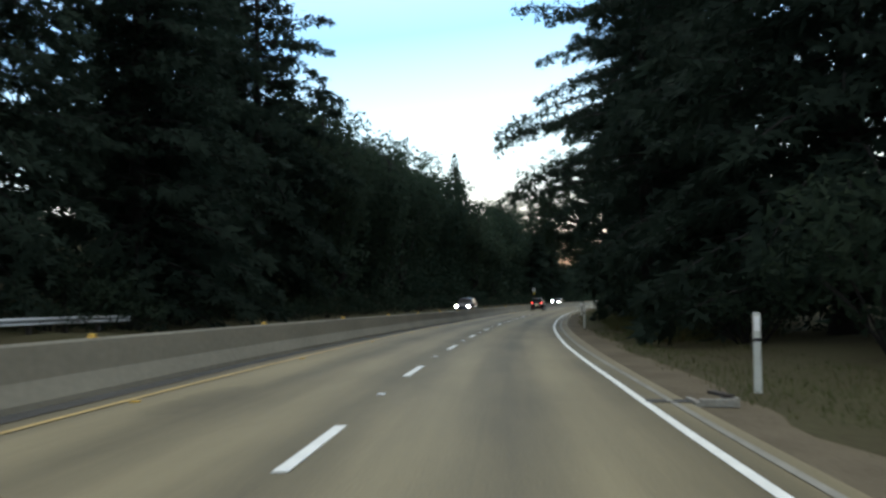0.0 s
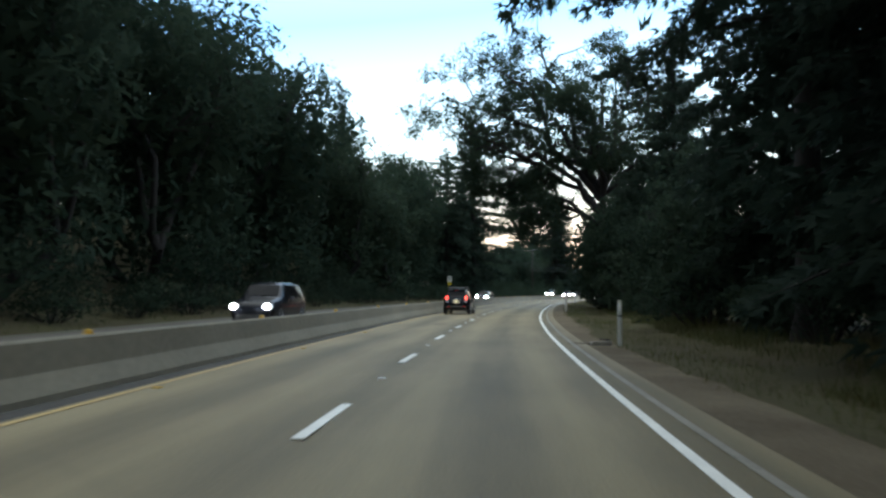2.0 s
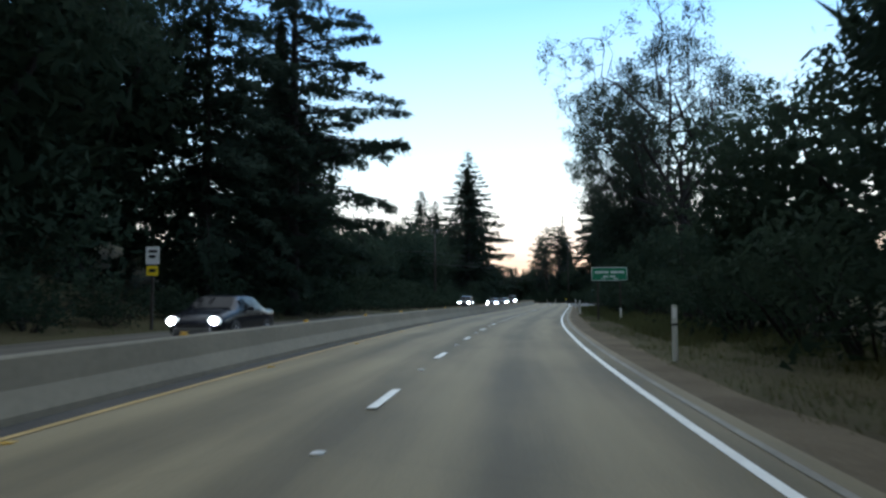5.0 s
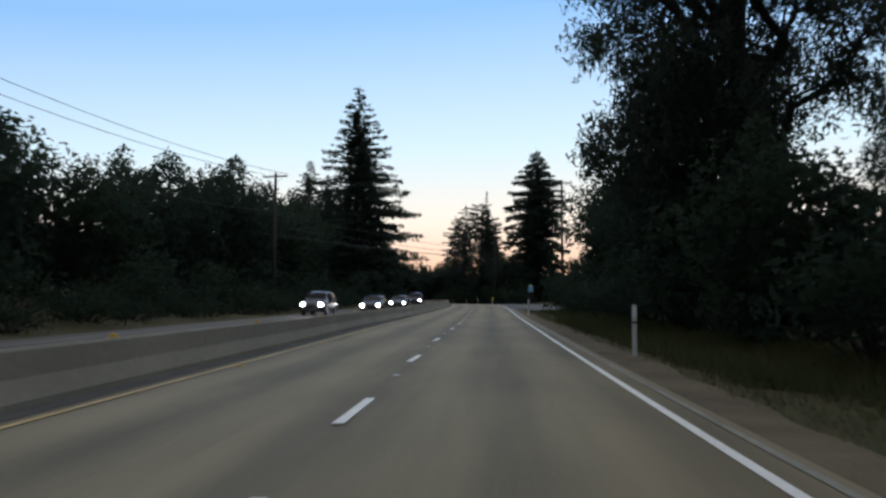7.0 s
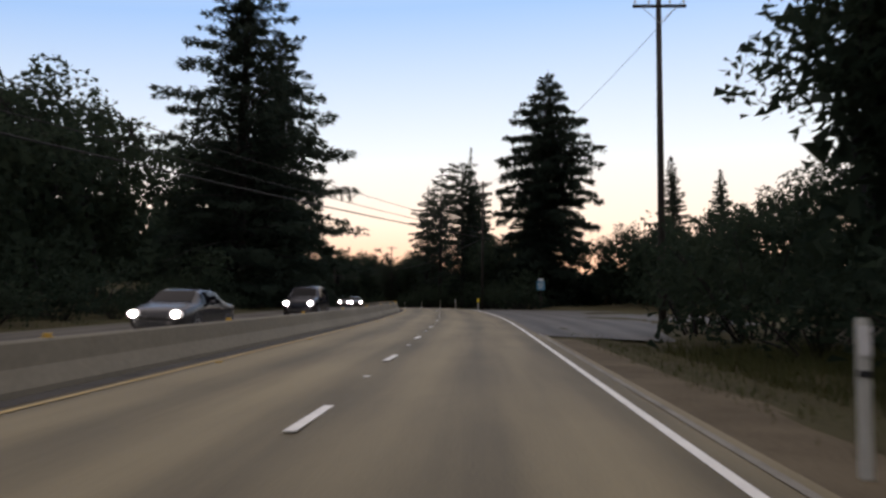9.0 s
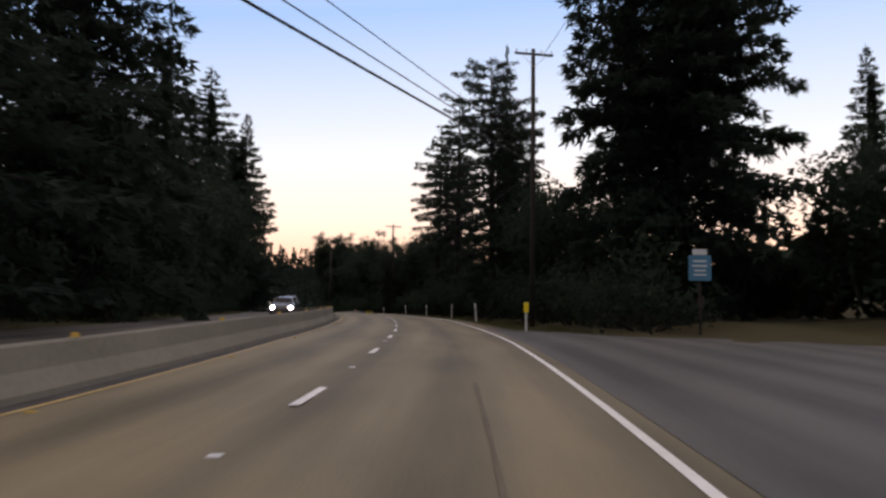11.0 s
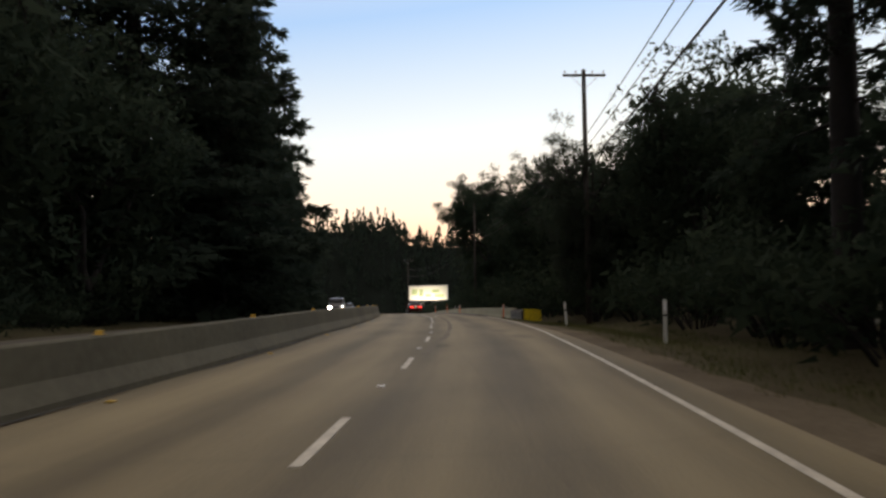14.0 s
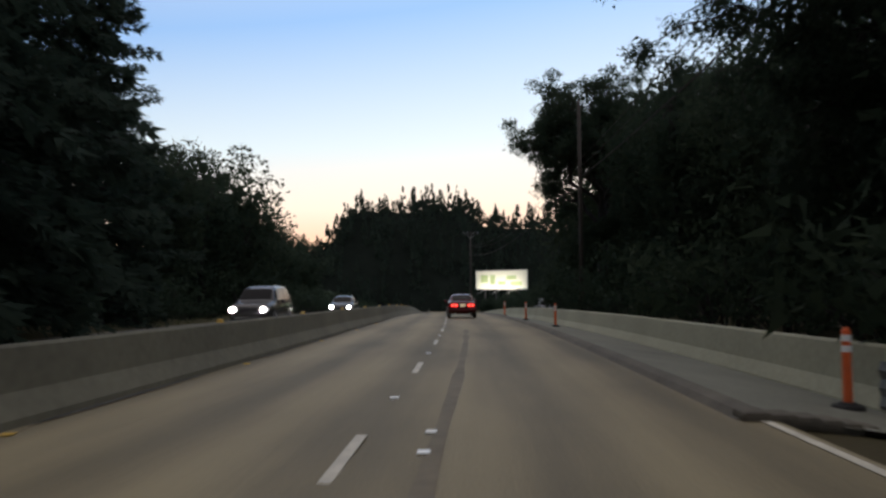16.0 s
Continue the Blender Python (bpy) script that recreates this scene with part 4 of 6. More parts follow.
# each kind stands once at its own place; the rest are copies of it
KINDS = {
    "redwood_a": (conifer("redwood", RW, 30, 6.2, 11, start=0.05, branches=170, droop=0.4, dens=2.9, leaf=0.62, inner=800), 30),
    "redwood_b": (conifer("redwood", RW, 27, 6.8, 12, start=0.1, branches=120, droop=0.45, dens=3.2, leaf=0.62, ragged=0.5, blunt=0.6, inner=200), 27),
    "redwood_c": (conifer("redwood", "tall dark redwood with a full broad crown", 30, 7.0, 13, start=0.03, branches=200, droop=0.3, dens=2.5, leaf=0.66, blunt=0.8, ragged=0.3, inner=700), 30),
    "redwood_d": (conifer("redwood", "great dark redwood with a broad rounded top", 31, 7.4, 19, start=0.03, branches=230, droop=0.28, dens=2.6, leaf=0.72, blunt=0.38, ragged=0.35, inner=1900), 31),
    "fir_a": (conifer("fir", FIR, 34, 9.2, 14, start=0.03, branches=190, droop=0.16, dens=3.3, leaf=0.57, ragged=0.45, top_rise=0.3, inner=700), 34),
    "fir_b": (conifer("fir", FIR, 32, 7.6, 15, start=0.03, branches=180, droop=0.12, dens=2.4, leaf=0.74, ragged=0.5, top_rise=0.35, inner=600), 32),
    "cedar": (conifer("cedar", "dark cedar with long sparse level boughs", 32, 8.8, 16, start=0.08, branches=105, droop=0.14, dens=4.6, leaf=0.52, ragged=0.55, fat=0.6, top_rise=0.05, inner=150, blunt=0.6), 32),
    "cedar_high": (conifer("redwood", "tall redwood with long ragged boughs high over the verge", 32, 9.6, 27, start=0.29, branches=105, droop=0.24, dens=5.8, leaf=0.38, ragged=0.5, fat=0.62, top_rise=0.12, inner=150, blunt=0.75), 32),
    "snag": (conifer("redwood", "thin redwood with bare trunk and sparse level boughs", 26, 3.9, 17, start=0.2, branches=88, droop=0.22, dens=3.4, leaf=0.42, ragged=0.5, blunt=0.3, bare=0.12, inner=0, fat=0.8), 26),
    "flat_top": (conifer("redwood", "old redwood with a broken flat top and ragged boughs", 25, 4.6, 18, start=0.1, branches=110, droop=0.15, dens=3.6, leaf=0.46, ragged=0.55, blunt=0.08, bare=0.1, inner=120), 25),
    "oak_a": (broadleaf("oak", OAK, 22, 8.6, 21, trunk=0.12, clumps=115, per=60, leaf=0.52, csize=0.18, inner=1000, inner_leaf=1.15), 22),
    "oak_b": (broadleaf("oak", OAK, 18, 7.4, 22, trunk=0.12, clumps=100, per=44, leaf=0.5, stems=2, csize=0.18, inner=900, inner_leaf=1.05), 18),
    "oak_c": (broadleaf("oak", OAK, 12, 6.0, 23, trunk=0.08, clumps=90, per=58, leaf=0.39, stems=3, inner=550, csize=0.18, skirt=400, tri=True), 12),
    "oak_open": (limbed("oak", "spreading oak with forked limbs arching over the road", 22,
                        ((6.2, 188, 6.5, 7.4), (6.5, 172, 9.0, 8.8), (6.5, 185, 8.5, 10.0), (7.5, 205, 11.0, 13.5), (7.5, 165, 11.5, 14.5), (8.5, 182, 12.5, 17.5), (9.5, 200, 9.0, 19.0), (9.0, 160, 8.0, 20.0), (10.0, 185, 5.0, 21.5),
                         (8.5, 260, 7.0, 15.0), (8.0, 95, 7.0, 14.5), (10.0, 20, 5.5, 18.5), (9.0, 330, 6.5, 14.0), (11.0, 60, 4.0, 21.0)), 24, tr=0.42, subs=9, twigs=4, per=90, leaf=0.3, clump=0.95, hang=0.45), 22),
    "oak_dome": (limbed("oak", "dense dark tree with a flat-topped crown undercut above the verge", 19.5,
                        ((8.5, 180, 6.0, 14.5), (9.0, 215, 6.5, 15.5), (9.0, 145, 6.5, 15.5), (10.0, 185, 4.5, 17.5), (10.0, 240, 4.5, 17.5), (10.0, 120, 4.5, 17.5), (10.5, 200, 2.5, 18.8), (10.5, 60, 4.5, 17.0),
                         (9.0, 280, 6.5, 15.0), (9.0, 90, 6.5, 14.5), (9.0, 0, 6.5, 14.0), (8.0, 320, 6.0, 12.5), (7.0, 40, 5.5, 11.0), (5.0, 200, 2.6, 8.5), (4.0, 150, 2.8, 6.5)),
                        29, ((0.5, 0, 14.6), (5.6, 5.6, 2.9), 1500, 0.8), tr=0.4, subs=8, twigs=4, per=72, leaf=0.3, clump=0.95, hang=0.1, first=0.45, sub_len=0.28, trunk_top=0.85), 19.5),
    "gum": (limbed("eucalyptus", GUM, 24, ((3.0, 185, 4.6, 7.5), (4.0, 230, 4.5, 9.5), (5.0, 150, 5.0, 11.0), (6.0, 195, 5.4, 14.0), (8.0, 170, 5.4, 17.0), (9.0, 215, 4.8, 19.5), (10.0, 180, 4.2, 22.5), (10.0, 260, 3.5, 22.0),
                         (7.0, 265, 5.0, 14.5), (6.0, 90, 4.6, 12.5), (9.0, 110, 3.8, 19.0), (8.0, 20, 5.0, 13.0), (5.0, 310, 5.0, 10.0), (11.0, 150, 3.0, 20.5)),
                   25, tr=0.4, subs=9, twigs=4, per=70, leaf=0.31, clump=0.85, hang=0.8, mat=GUM_LEAVES, bend=0.08, first=0.2, sub_len=0.3), 24),
    "gum_open": (limbed("eucalyptus", GUM, 22, ((5.5, 190, 6.0, 13.5), (6.0, 250, 4.0, 19.0), (6.5, 110, 4.5, 17.5), (7.5, 175, 5.5, 20.0), (8.0, 20, 6.0, 18.0), (7.0, 310, 5.5, 14.5), (9.0, 220, 2.5, 22.0), (9.0, 60, 3.5, 21.0)),
                        28, tr=0.21, subs=8, twigs=3, per=40, leaf=0.3, clump=0.7, hang=0.9, mat=GUM_LEAVES, trunk_top=0.55, bend=0.1, sub_len=0.3), 22),
    "gum_b": (broadleaf("eucalyptus", GUM, 20, 6.5, 26, trunk=0.2, clumps=110, per=110, leaf=0.38, hang=1.4, mat=GUM_LEAVES, stems=2, csize=0.15, inner=200, skirt=500, inner_leaf=0.5), 20),
}
BUSHES = [shrub("dense dark green roadside thicket", 3.2, 3.0, 31, 620), shrub("dense dark roadside shrub with small leaves", 2.4, 2.6, 32, 620), shrub("tall dark green brush at the wood's edge", 5.0, 3.4, 33, 850, 0.4)]
USED = set()
_rng = np.random.default_rng(77)


def plant(kind, s, d, h=None, turn=None, wide=1.0):
    """Stands a tree of a kind at (s, d), h metres high."""
    ob, h0 = KINDS[kind]
    k = (h or h0) / h0
    w = k * wide
    z = float(ground_z(s, d))
    chance = float(_rng.uniform(0, 360))
    m = spot(s, d, z - 0.05, chance if turn is None else turn) @ Matrix.Diagonal((w, w, k, 1))
    if kind in USED:
        return copy_thing(ob, m)
    USED.add(kind)
    ob.matrix_basis = m
    return ob


def thicket(k, s, d, size=1.0):
    ob = BUSHES[k % 3]
    m = spot(s, d, float(ground_z(s, d)) - 0.05, float(_rng.uniform(0, 360)), size * float(_rng.uniform(0.85, 1.2)))
    if ("b", k % 3) in USED:
        return copy_thing(ob, m)
    USED.add(("b", k % 3))
    ob.matrix_basis = m
    return ob


# the wood on the far side, 26 to 170 m along
for row in (("redwood_a", 26, -19, 30), ("redwood_c", 36, -18, 33), ("redwood_a", 44, -21, 35), ("redwood_b", 52, -18.5, 31), ("redwood_a", 57, -24, 33),
            ("oak_b", 62, -19, 19), ("oak_a", 70, -22, 21), ("oak_b", 77, -19, 18), ("oak_a", 85, -23, 21), ("oak_b", 93, -20, 20),
            ("oak_a", 103, -25, 23), ("oak_b", 109, -20.5, 21), ("oak_a", 119, -24, 20), ("oak_b", 128, -21, 18), ("oak_c", 136, -19.5, 15),
            ("oak_a", 146, -24, 19), ("oak_b", 155, -21, 19), ("oak_a", 165, -23, 22), ("fir_b", 166, -35, 30), ("redwood_b", 170, -18, 22)):
    plant(*row)
# the wood on the far side, 174 to 333 m along
for row in (("oak_a", 174, -29, 23), ("cedar", 179, -15.8, 31, None, 1.1), ("redwood_a", 184, -19, 26), ("oak_b", 190, -22, 18), ("oak_c", 199, -24, 8.5),
            ("oak_c", 207, -21, 7.5), ("oak_c", 214, -25, 8.5), ("oak_c", 221, -22, 7), ("oak_c", 229, -24, 8.2), ("oak_c", 237, -25, 9.5),
            ("oak_c", 245, -23, 10), ("oak_c", 253, -25, 11), ("oak_c", 262, -23, 9.5), ("oak_c", 271, -25, 10.8), ("oak_c", 282, -26, 12),
            ("fir_a", 298, -18.1, 35.3, None, 1.42), ("oak_b", 309, -22, 17), ("redwood_c", 320.5, -17.4, 31), ("oak_a", 326, -20.2, 15.5), ("redwood_a", 333, -22, 15.5)):
    plant(*row)
# the wood on the far side, 341 to 487 m along
for row in (("oak_c", 341, -20.5, 9), ("oak_c", 349, -19, 10), ("oak_c", 357, -18, 12), ("oak_b", 366, -20, 15), ("oak_b", 377, -18, 15),
            ("oak_b", 388, -17, 14), ("fir_a", 395, -25, 38, None), ("fir_a", 398, -18.5, 36), ("fir_b", 400.5, -13.6, 33.5, 140, 1.05), ("redwood_c", 412, -14.6, 29, None, 0.95),
            ("redwood_c", 419, -14.6, 22, None, 1.15), ("redwood_c", 426, -21, 24), ("redwood_b", 428, -19, 21), ("fir_b", 430, -15.6, 24, None, 1.05), ("oak_b", 441, -18, 11.2),
            ("oak_b", 449, -18.5, 11.4), ("oak_c", 457, -18.5, 10.5), ("oak_c", 463, -20, 8.5), ("oak_c", 474, -20, 8.5), ("oak_c", 487, -21, 8.5)):
    plant(*row)
# the wood on the far side, 500 to 530 m along
for row in (("fir_b", 500, -24, 14), ("oak_b", 510, -30, 13), ("oak_c", 530, -26, 11)):
    plant(*row)

# the wood beside the near lane, 14 to 144 m along
for row in (("redwood_a", 14, 15, 30), ("redwood_c", 27, 13, 30), ("redwood_b", 40, 12.5, 31), ("cedar_high", 51, 9.4, 33, 200, 1.08), ("redwood_c", 55, 13, 29),
            ("cedar_high", 64, 10.0, 32, None, 0.88), ("redwood_a", 66, 11.5, 30), ("cedar_high", 72, 10.2, 28, None, 0.85), ("redwood_c", 74, 15, 26), ("oak_c", 84, 11, 6),
            ("oak_c", 96, 11.5, 6), ("fir_a", 104, 12.3, 19.5, None, 0.8), ("oak_c", 107, 9.2, 6.5), ("oak_open", 118, 8.2, 24.5, 0, 1.0), ("oak_c", 117, 9.2, 7),
            ("redwood_a", 118, 18, 18), ("oak_b", 124, 14, 16), ("oak_c", 125, 9, 7.5), ("oak_c", 134, 11.5, 10), ("oak_b", 144, 13, 12)):
    plant(*row)
# the wood beside the near lane, 155 to 283 m along
for row in (("oak_c", 155, 11.5, 7.5), ("oak_c", 166, 13.5, 6), ("oak_c", 176, 14, 5.2), ("oak_c", 185, 13, 5.2), ("gum_open", 179.5, 11.6, 21, 20),
            ("oak_c", 192, 12, 5.6), ("gum_open", 193.5, 14.2, 22, 70), ("oak_c", 199, 9.6, 4.8), ("gum_b", 206, 18, 10), ("gum", 208, 11.6, 25.5, 0), ("oak_b", 214, 11.5, 13),
            ("oak_c", 208, 10, 6), ("oak_c", 216, 10.5, 5), ("oak_c", 228, 15, 8.5), ("oak_b", 234, 13.5, 10), ("oak_c", 238, 14, 9),
            ("oak_b", 247, 14.5, 14), ("oak_c", 247, 14, 9), ("oak_c", 251, 18, 10.5), ("oak_c", 258, 24, 11), ("oak_c", 283, 29, 9)):
    plant(*row)
# the wood beside the near lane, 291 to 367 m along
for row in (("oak_c", 291, 28, 8), ("oak_c", 300, 28, 7.5), ("oak_c", 307, 25, 7.5), ("oak_c", 313, 23, 7.5), ("redwood_d", 319, 15.6, 29.5, None, 0.9),
            ("oak_c", 330, 12, 8), ("redwood_a", 331, 17.5, 25), ("fir_b", 333, 47, 21), ("fir_b", 336, 41, 24), ("oak_c", 338, 13, 8.5),
            ("flat_top", 341, 9.2, 22.5), ("cedar_high", 348, 12.1, 22.5, 40, 0.66), ("flat_top", 344, 11.5, 21, None, 0.8), ("oak_c", 347, 11.5, 5.5), ("redwood_b", 350, 15, 14), ("redwood_a", 354, 16, 15),
            ("oak_c", 356, 11.5, 4.5), ("snag", 358, 9.6, 24.5), ("snag", 363.2, 9.6, 23.5), ("oak_c", 365, 12.5, 5.2), ("snag", 367.5, 9.4, 24.5)):
    plant(*row)
# the wood beside the near lane, 375 to 470 m along
for row in (("oak_b", 375, 12.5, 8), ("oak_b", 383, 12, 11.5), ("oak_b", 391.5, 13.4, 11.3), ("oak_c", 394, 17, 11), ("oak_c", 401, 12.5, 9),
            ("oak_open", 414, 14.2, 11.8, 0, 1.02), ("oak_c", 410, 13, 8.2), ("oak_c", 418, 13, 7.5), ("oak_b", 425, 14.5, 12.5), ("oak_b", 433, 14, 13.2),
            ("oak_b", 441, 14.5, 14.5), ("oak_a", 450, 20, 19), ("oak_dome", 457.5, 12.7, 18.8, None, 1.06), ("oak_c", 470, 16, 12)):
    plant(*row)

# a slender leafy tree round the pole by the wall's end, redwoods behind the bare trunks, low trees by the billboard
for row in (("gum", 391.9, 9.0, 10.0, 35, 1.05), ("snag", 371, 13.0, 23, 60, 1.35), ("redwood_a", 364, 17, 23, None, 0.9),
            ("oak_c", 522, 7.5, 2.9), ("oak_c", 526, 11.5, 3.1), ("oak_c", 519, 14.5, 3.2), ("redwood_b", 80, 12.3, 18, None, 0.85)):
    plant(*row)

# brush along both edges of the wood
q = 0
for s in np.arange(8, 470, 5.2):
    if not 258 < s < 308 and not 168 < s < 179:
        thicket(q, float(s + _rng.normal(0, 0.8)), float((9.2 if s < 390 else 9.8) + _rng.uniform(0, 1.5)), 0.8 if s < 130 else 1.0)
    thicket(q + 1, float(s + _rng.normal(0, 0.8)), float(-16.6 - _rng.uniform(0, 1.6)), 0.85)
    thicket(1, float(s + 2.6 + _rng.normal(0, 0.6)), float(-15.0 - _rng.uniform(0, 0.7)), 0.62)
    q += 1
for s in (168.5, 172.5, 176.5):
    thicket(0, s, 11.6, 1.1)
for s in np.arange(474, 565, 6.0):
    thicket(2, float(s), 10.8 + float(_rng.uniform(0, 1.2)), 0.7)
    thicket(0, float(s), -16.0 - float(_rng.uniform(0, 1.2)), 1.1)
for s in (354.5, 359.6, 364.4, 369):
    thicket(2, s, 8.7, 0.75)
for s in np.arange(256, 312, 4.5):
    thicket(2, float(s), 23.5 + float(_rng.uniform(0, 1.5)), 0.9)


# ---------------------------------------------------------------- the woods behind, and the far ridge
def make_far_woods():
    rng = np.random.default_rng(5)
    P, L, N = [], [], []
    for k in range(740):
        s = rng.uniform(-40, 620)
        if rng.uniform() < 0.55:
            d = -rng.uniform(27, 60)
            h = rng.uniform(0.55, 1) * float(np.interp(s, [0, 120, 185, 205, 290, 320, 400, 440, 500], [26, 20, 17, 7, 8, 12, 20, 8, 6]))
        else:
            d = rng.uniform(19, 46)
            h = rng.uniform(0.55, 1) * float(np.interp(s, [0, 60, 85, 130, 200, 245, 275, 330, 400, 440, 500], [24, 20, 8, 8, 9, 6, 6, 6, 7, 12, 8]))
            if 262 < s < 304 and d < 26:
                continue
        m = 75
        r = h * 0.22 + 0.8
        v = rng.normal(size=(m, 3))
        v /= np.linalg.norm(v, axis=1, keepdims=True)
        p = place(np.full(m, s), np.full(m, d), np.full(m, float(ground_z(s, d)) + h * 0.5)) + v * rng.uniform(0.5, 1, (m, 1)) * np.array([r, r, h * 0.52])
        P.append(p)
        N.append(v + (0, 0, 0.3))
        L.append(rng.uniform(1.2, 2.3, m))
    P, L = np.concatenate(P), np.concatenate(L)
    leaves = leaf_faces(P, rng.normal(size=(len(P), 3)), L, L * rng.uniform(0.5, 0.8, len(L)), rng)
    tagged(new("far_woods", leaf_mesh("far_woods", leaves, LEAVES, np.concatenate(N))), "dark woods behind the roadside trees", "woods", kind="stuff")


make_far_woods()


def make_ridge():
    """A wooded hill beyond the road's end, with small pointed trees along its crest."""
    rng = np.random.default_rng(9)
    n = 90
    xs = np.linspace(-330, 420, n)
    crest = np.interp(xs, [-330, -140, -60, 0, 14, 60, 75, 130, 200, 420], [10, 14, 14, 18, 39, 40, 32, 26, 24, 18]) + rng.normal(0, 0.8, n)
    rows = []
    for k, f in enumerate((0.0, 0.35, 0.7, 0.9, 1.0)):
        rows.append(np.stack([xs, np.full(n, 640 + 110 * f), -9 + (crest + 9.5) * math.sin(f * math.pi / 2)], -1))
    rows.append(np.stack([xs, np.full(n, 860.0), np.full(n, -9.0)], -1))
    V = np.concatenate(rows)
    i, j = np.meshgrid(np.arange(5), np.arange(n - 1), indexing="ij")
    a = (i * n + j).ravel()
    tagged(new("far_ridge", mesh_of("far_ridge", V, np.stack([a, a + 1, a + 1 + n, a + n], -1), RIDGE_WOODS, smooth=True)), "dark wooded hill far beyond the road", "hill", kind="structure")
    P, A, L = [], [], []
    for k in range(3000):
        x = rng.uniform(-300, 380)
        f = rng.uniform(0.03, 1.0) if k > 600 else 1.0
        z = -9 + (float(np.interp(x, xs, crest)) + 9.5) * math.sin(f * math.pi / 2)
        h = rng.uniform(4, 8) if rng.uniform() < 0.85 else rng.uniform(9, 13)
        m = 20
        t = rng.uniform(0, 1, m) ** 0.8
        w = (1 - t) * h * 0.2
        an = rng.uniform(0, 6.283, m)
        P.append(np.stack([x + np.cos(an) * w, 640 + 110 * f + np.sin(an) * w, z + t * h], -1))
        A.append(np.stack([np.cos(an), np.sin(an), np.full(m, 0.6) + t * 3], -1))
        L.append((1.15 - t * 0.6) * h * 0.3)
    P, A, L = np.concatenate(P), np.concatenate(A), np.concatenate(L)
    V, F, each = leaf_faces(P, A, L, L * 0.55, rng)
    tagged(new("ridge_trees", mesh_of("ridge_trees", V, F, NEEDLES)), "small dark pointed trees on the far hill", "woods", kind="stuff")


make_ridge()


# ---------------------------------------------------------------- posts and signs
def delineator(label, height=1.2, head=WHITE_REFLECTOR, lean=0.0):
    """A thin curved plastic post with a reflective head."""
    ob = new("delineator_post")
    tagged(ob, label, "roadside post", "delineator posts")
    bm = bmesh.new()
    prof = [(-0.055, 0.012), (-0.03, -0.004), (0.03, -0.004), (0.055, 0.012), (0.05, 0.02), (0.028, 0.006), (-0.028, 0.006), (-0.05, 0.02)]
    rings = []
    for z in (-0.1, 0.0, height * 0.5, height * 0.97, height):
        k = 1.0 if z < height * 0.98 else 0.8
        rings.append([bm.verts.new((x * k, y + lean * z * z, z)) for x, y in prof])
    for a, b in zip(rings, rings[1:]):
        for j in range(8):
            bm.faces.new((a[j], a[(j + 1) % 8], b[(j + 1) % 8], b[j]))
    bm.faces.new(rings[0][::-1])
    bm.faces.new(rings[-1])
    part("post_body", bm, POST_WHITE, ob)
    part("reflector", box((0.09, 0.008, 0.22), (0, -0.012 + lean * height * height * 0.8, height * 0.86), 0.003), head, ob, "bright reflective band")
    part("dark_band", box((0.1, 0.01, 0.05), (0, -0.008 + lean * height * height * 0.45, height * 0.66), 0.003), TRIM, ob, "thin dark band")
    return ob


post = delineator("white plastic delineator post on the dry verge")
posts = [(11.6, 5.45), (38.8, 4.8), (70.6, 4.9), (107.2, 4.95), (143, 5.0), (195.6, 4.86), (235, 4.5), (325.4, 5.1), (339.6, 5.5), (355.5, 5.8), (370.2, 6.1), (386.3, 6.3)]
LEAN = {325.4: -5.0, 386.3: -4.0, 107.2: 1.2}
for k, (s, d) in enumerate(posts):
    m = spot(s, d, float(ground_z(s, d)) - 0.02, (k * 7) % 9 - 4.0) @ Matrix.Rotation(radians(LEAN.get(s, 0.4)), 4, "Y")
    if k == 0:
        post.matrix_basis = m
    else:
        copy_thing(post, m)
marker = delineator("white roadside post with a yellow reflective panel", 1.25)
part("yellow_panel", box((0.22, 0.012, 0.42), (0, -0.025, 1.03), 0.004), SIGN_YELLOW, marker, "yellow reflective panel")
marker.matrix_basis = spot(310.7, 5.42, float(ground_z(310.7, 5.42)))


def rounded_plate(w, h, t, r=0.05):
    bm = bmesh.new()
    pts = []
    for cx, cz, a0 in ((w / 2 - r, h / 2 - r, 0), (-w / 2 + r, h / 2 - r, 90), (-w / 2 + r, -h / 2 + r, 180), (w / 2 - r, -h / 2 + r, 270)):
        for q in range(4):
            a = radians(a0 + 30 * q)
            pts.append((cx + r * math.cos(a), cz + r * math.sin(a)))
    f = bm.faces.new([bm.verts.new((x, -t / 2, z)) for x, z in pts])
    e = bmesh.ops.extrude_face_region(bm, geom=[f])
    bmesh.ops.translate(bm, verts=[v for v in e["geom"] if isinstance(v, bmesh.types.BMVert)], vec=(0, t, 0))
    bmesh.ops.recalc_face_normals(bm, faces=bm.faces)
    return bm


def moved(bm, v):
    bmesh.ops.translate(bm, verts=bm.verts, vec=v)
    return bm


def text_bars(parent, rows, y, mat):
    """Writing too blurred to read, as bars: rows of (centre x, z, width, height)."""
    for x, z, w, h in rows:
        part("text_bar", box((w, 0.006, h), (x, y, z), 0.001), mat, parent)


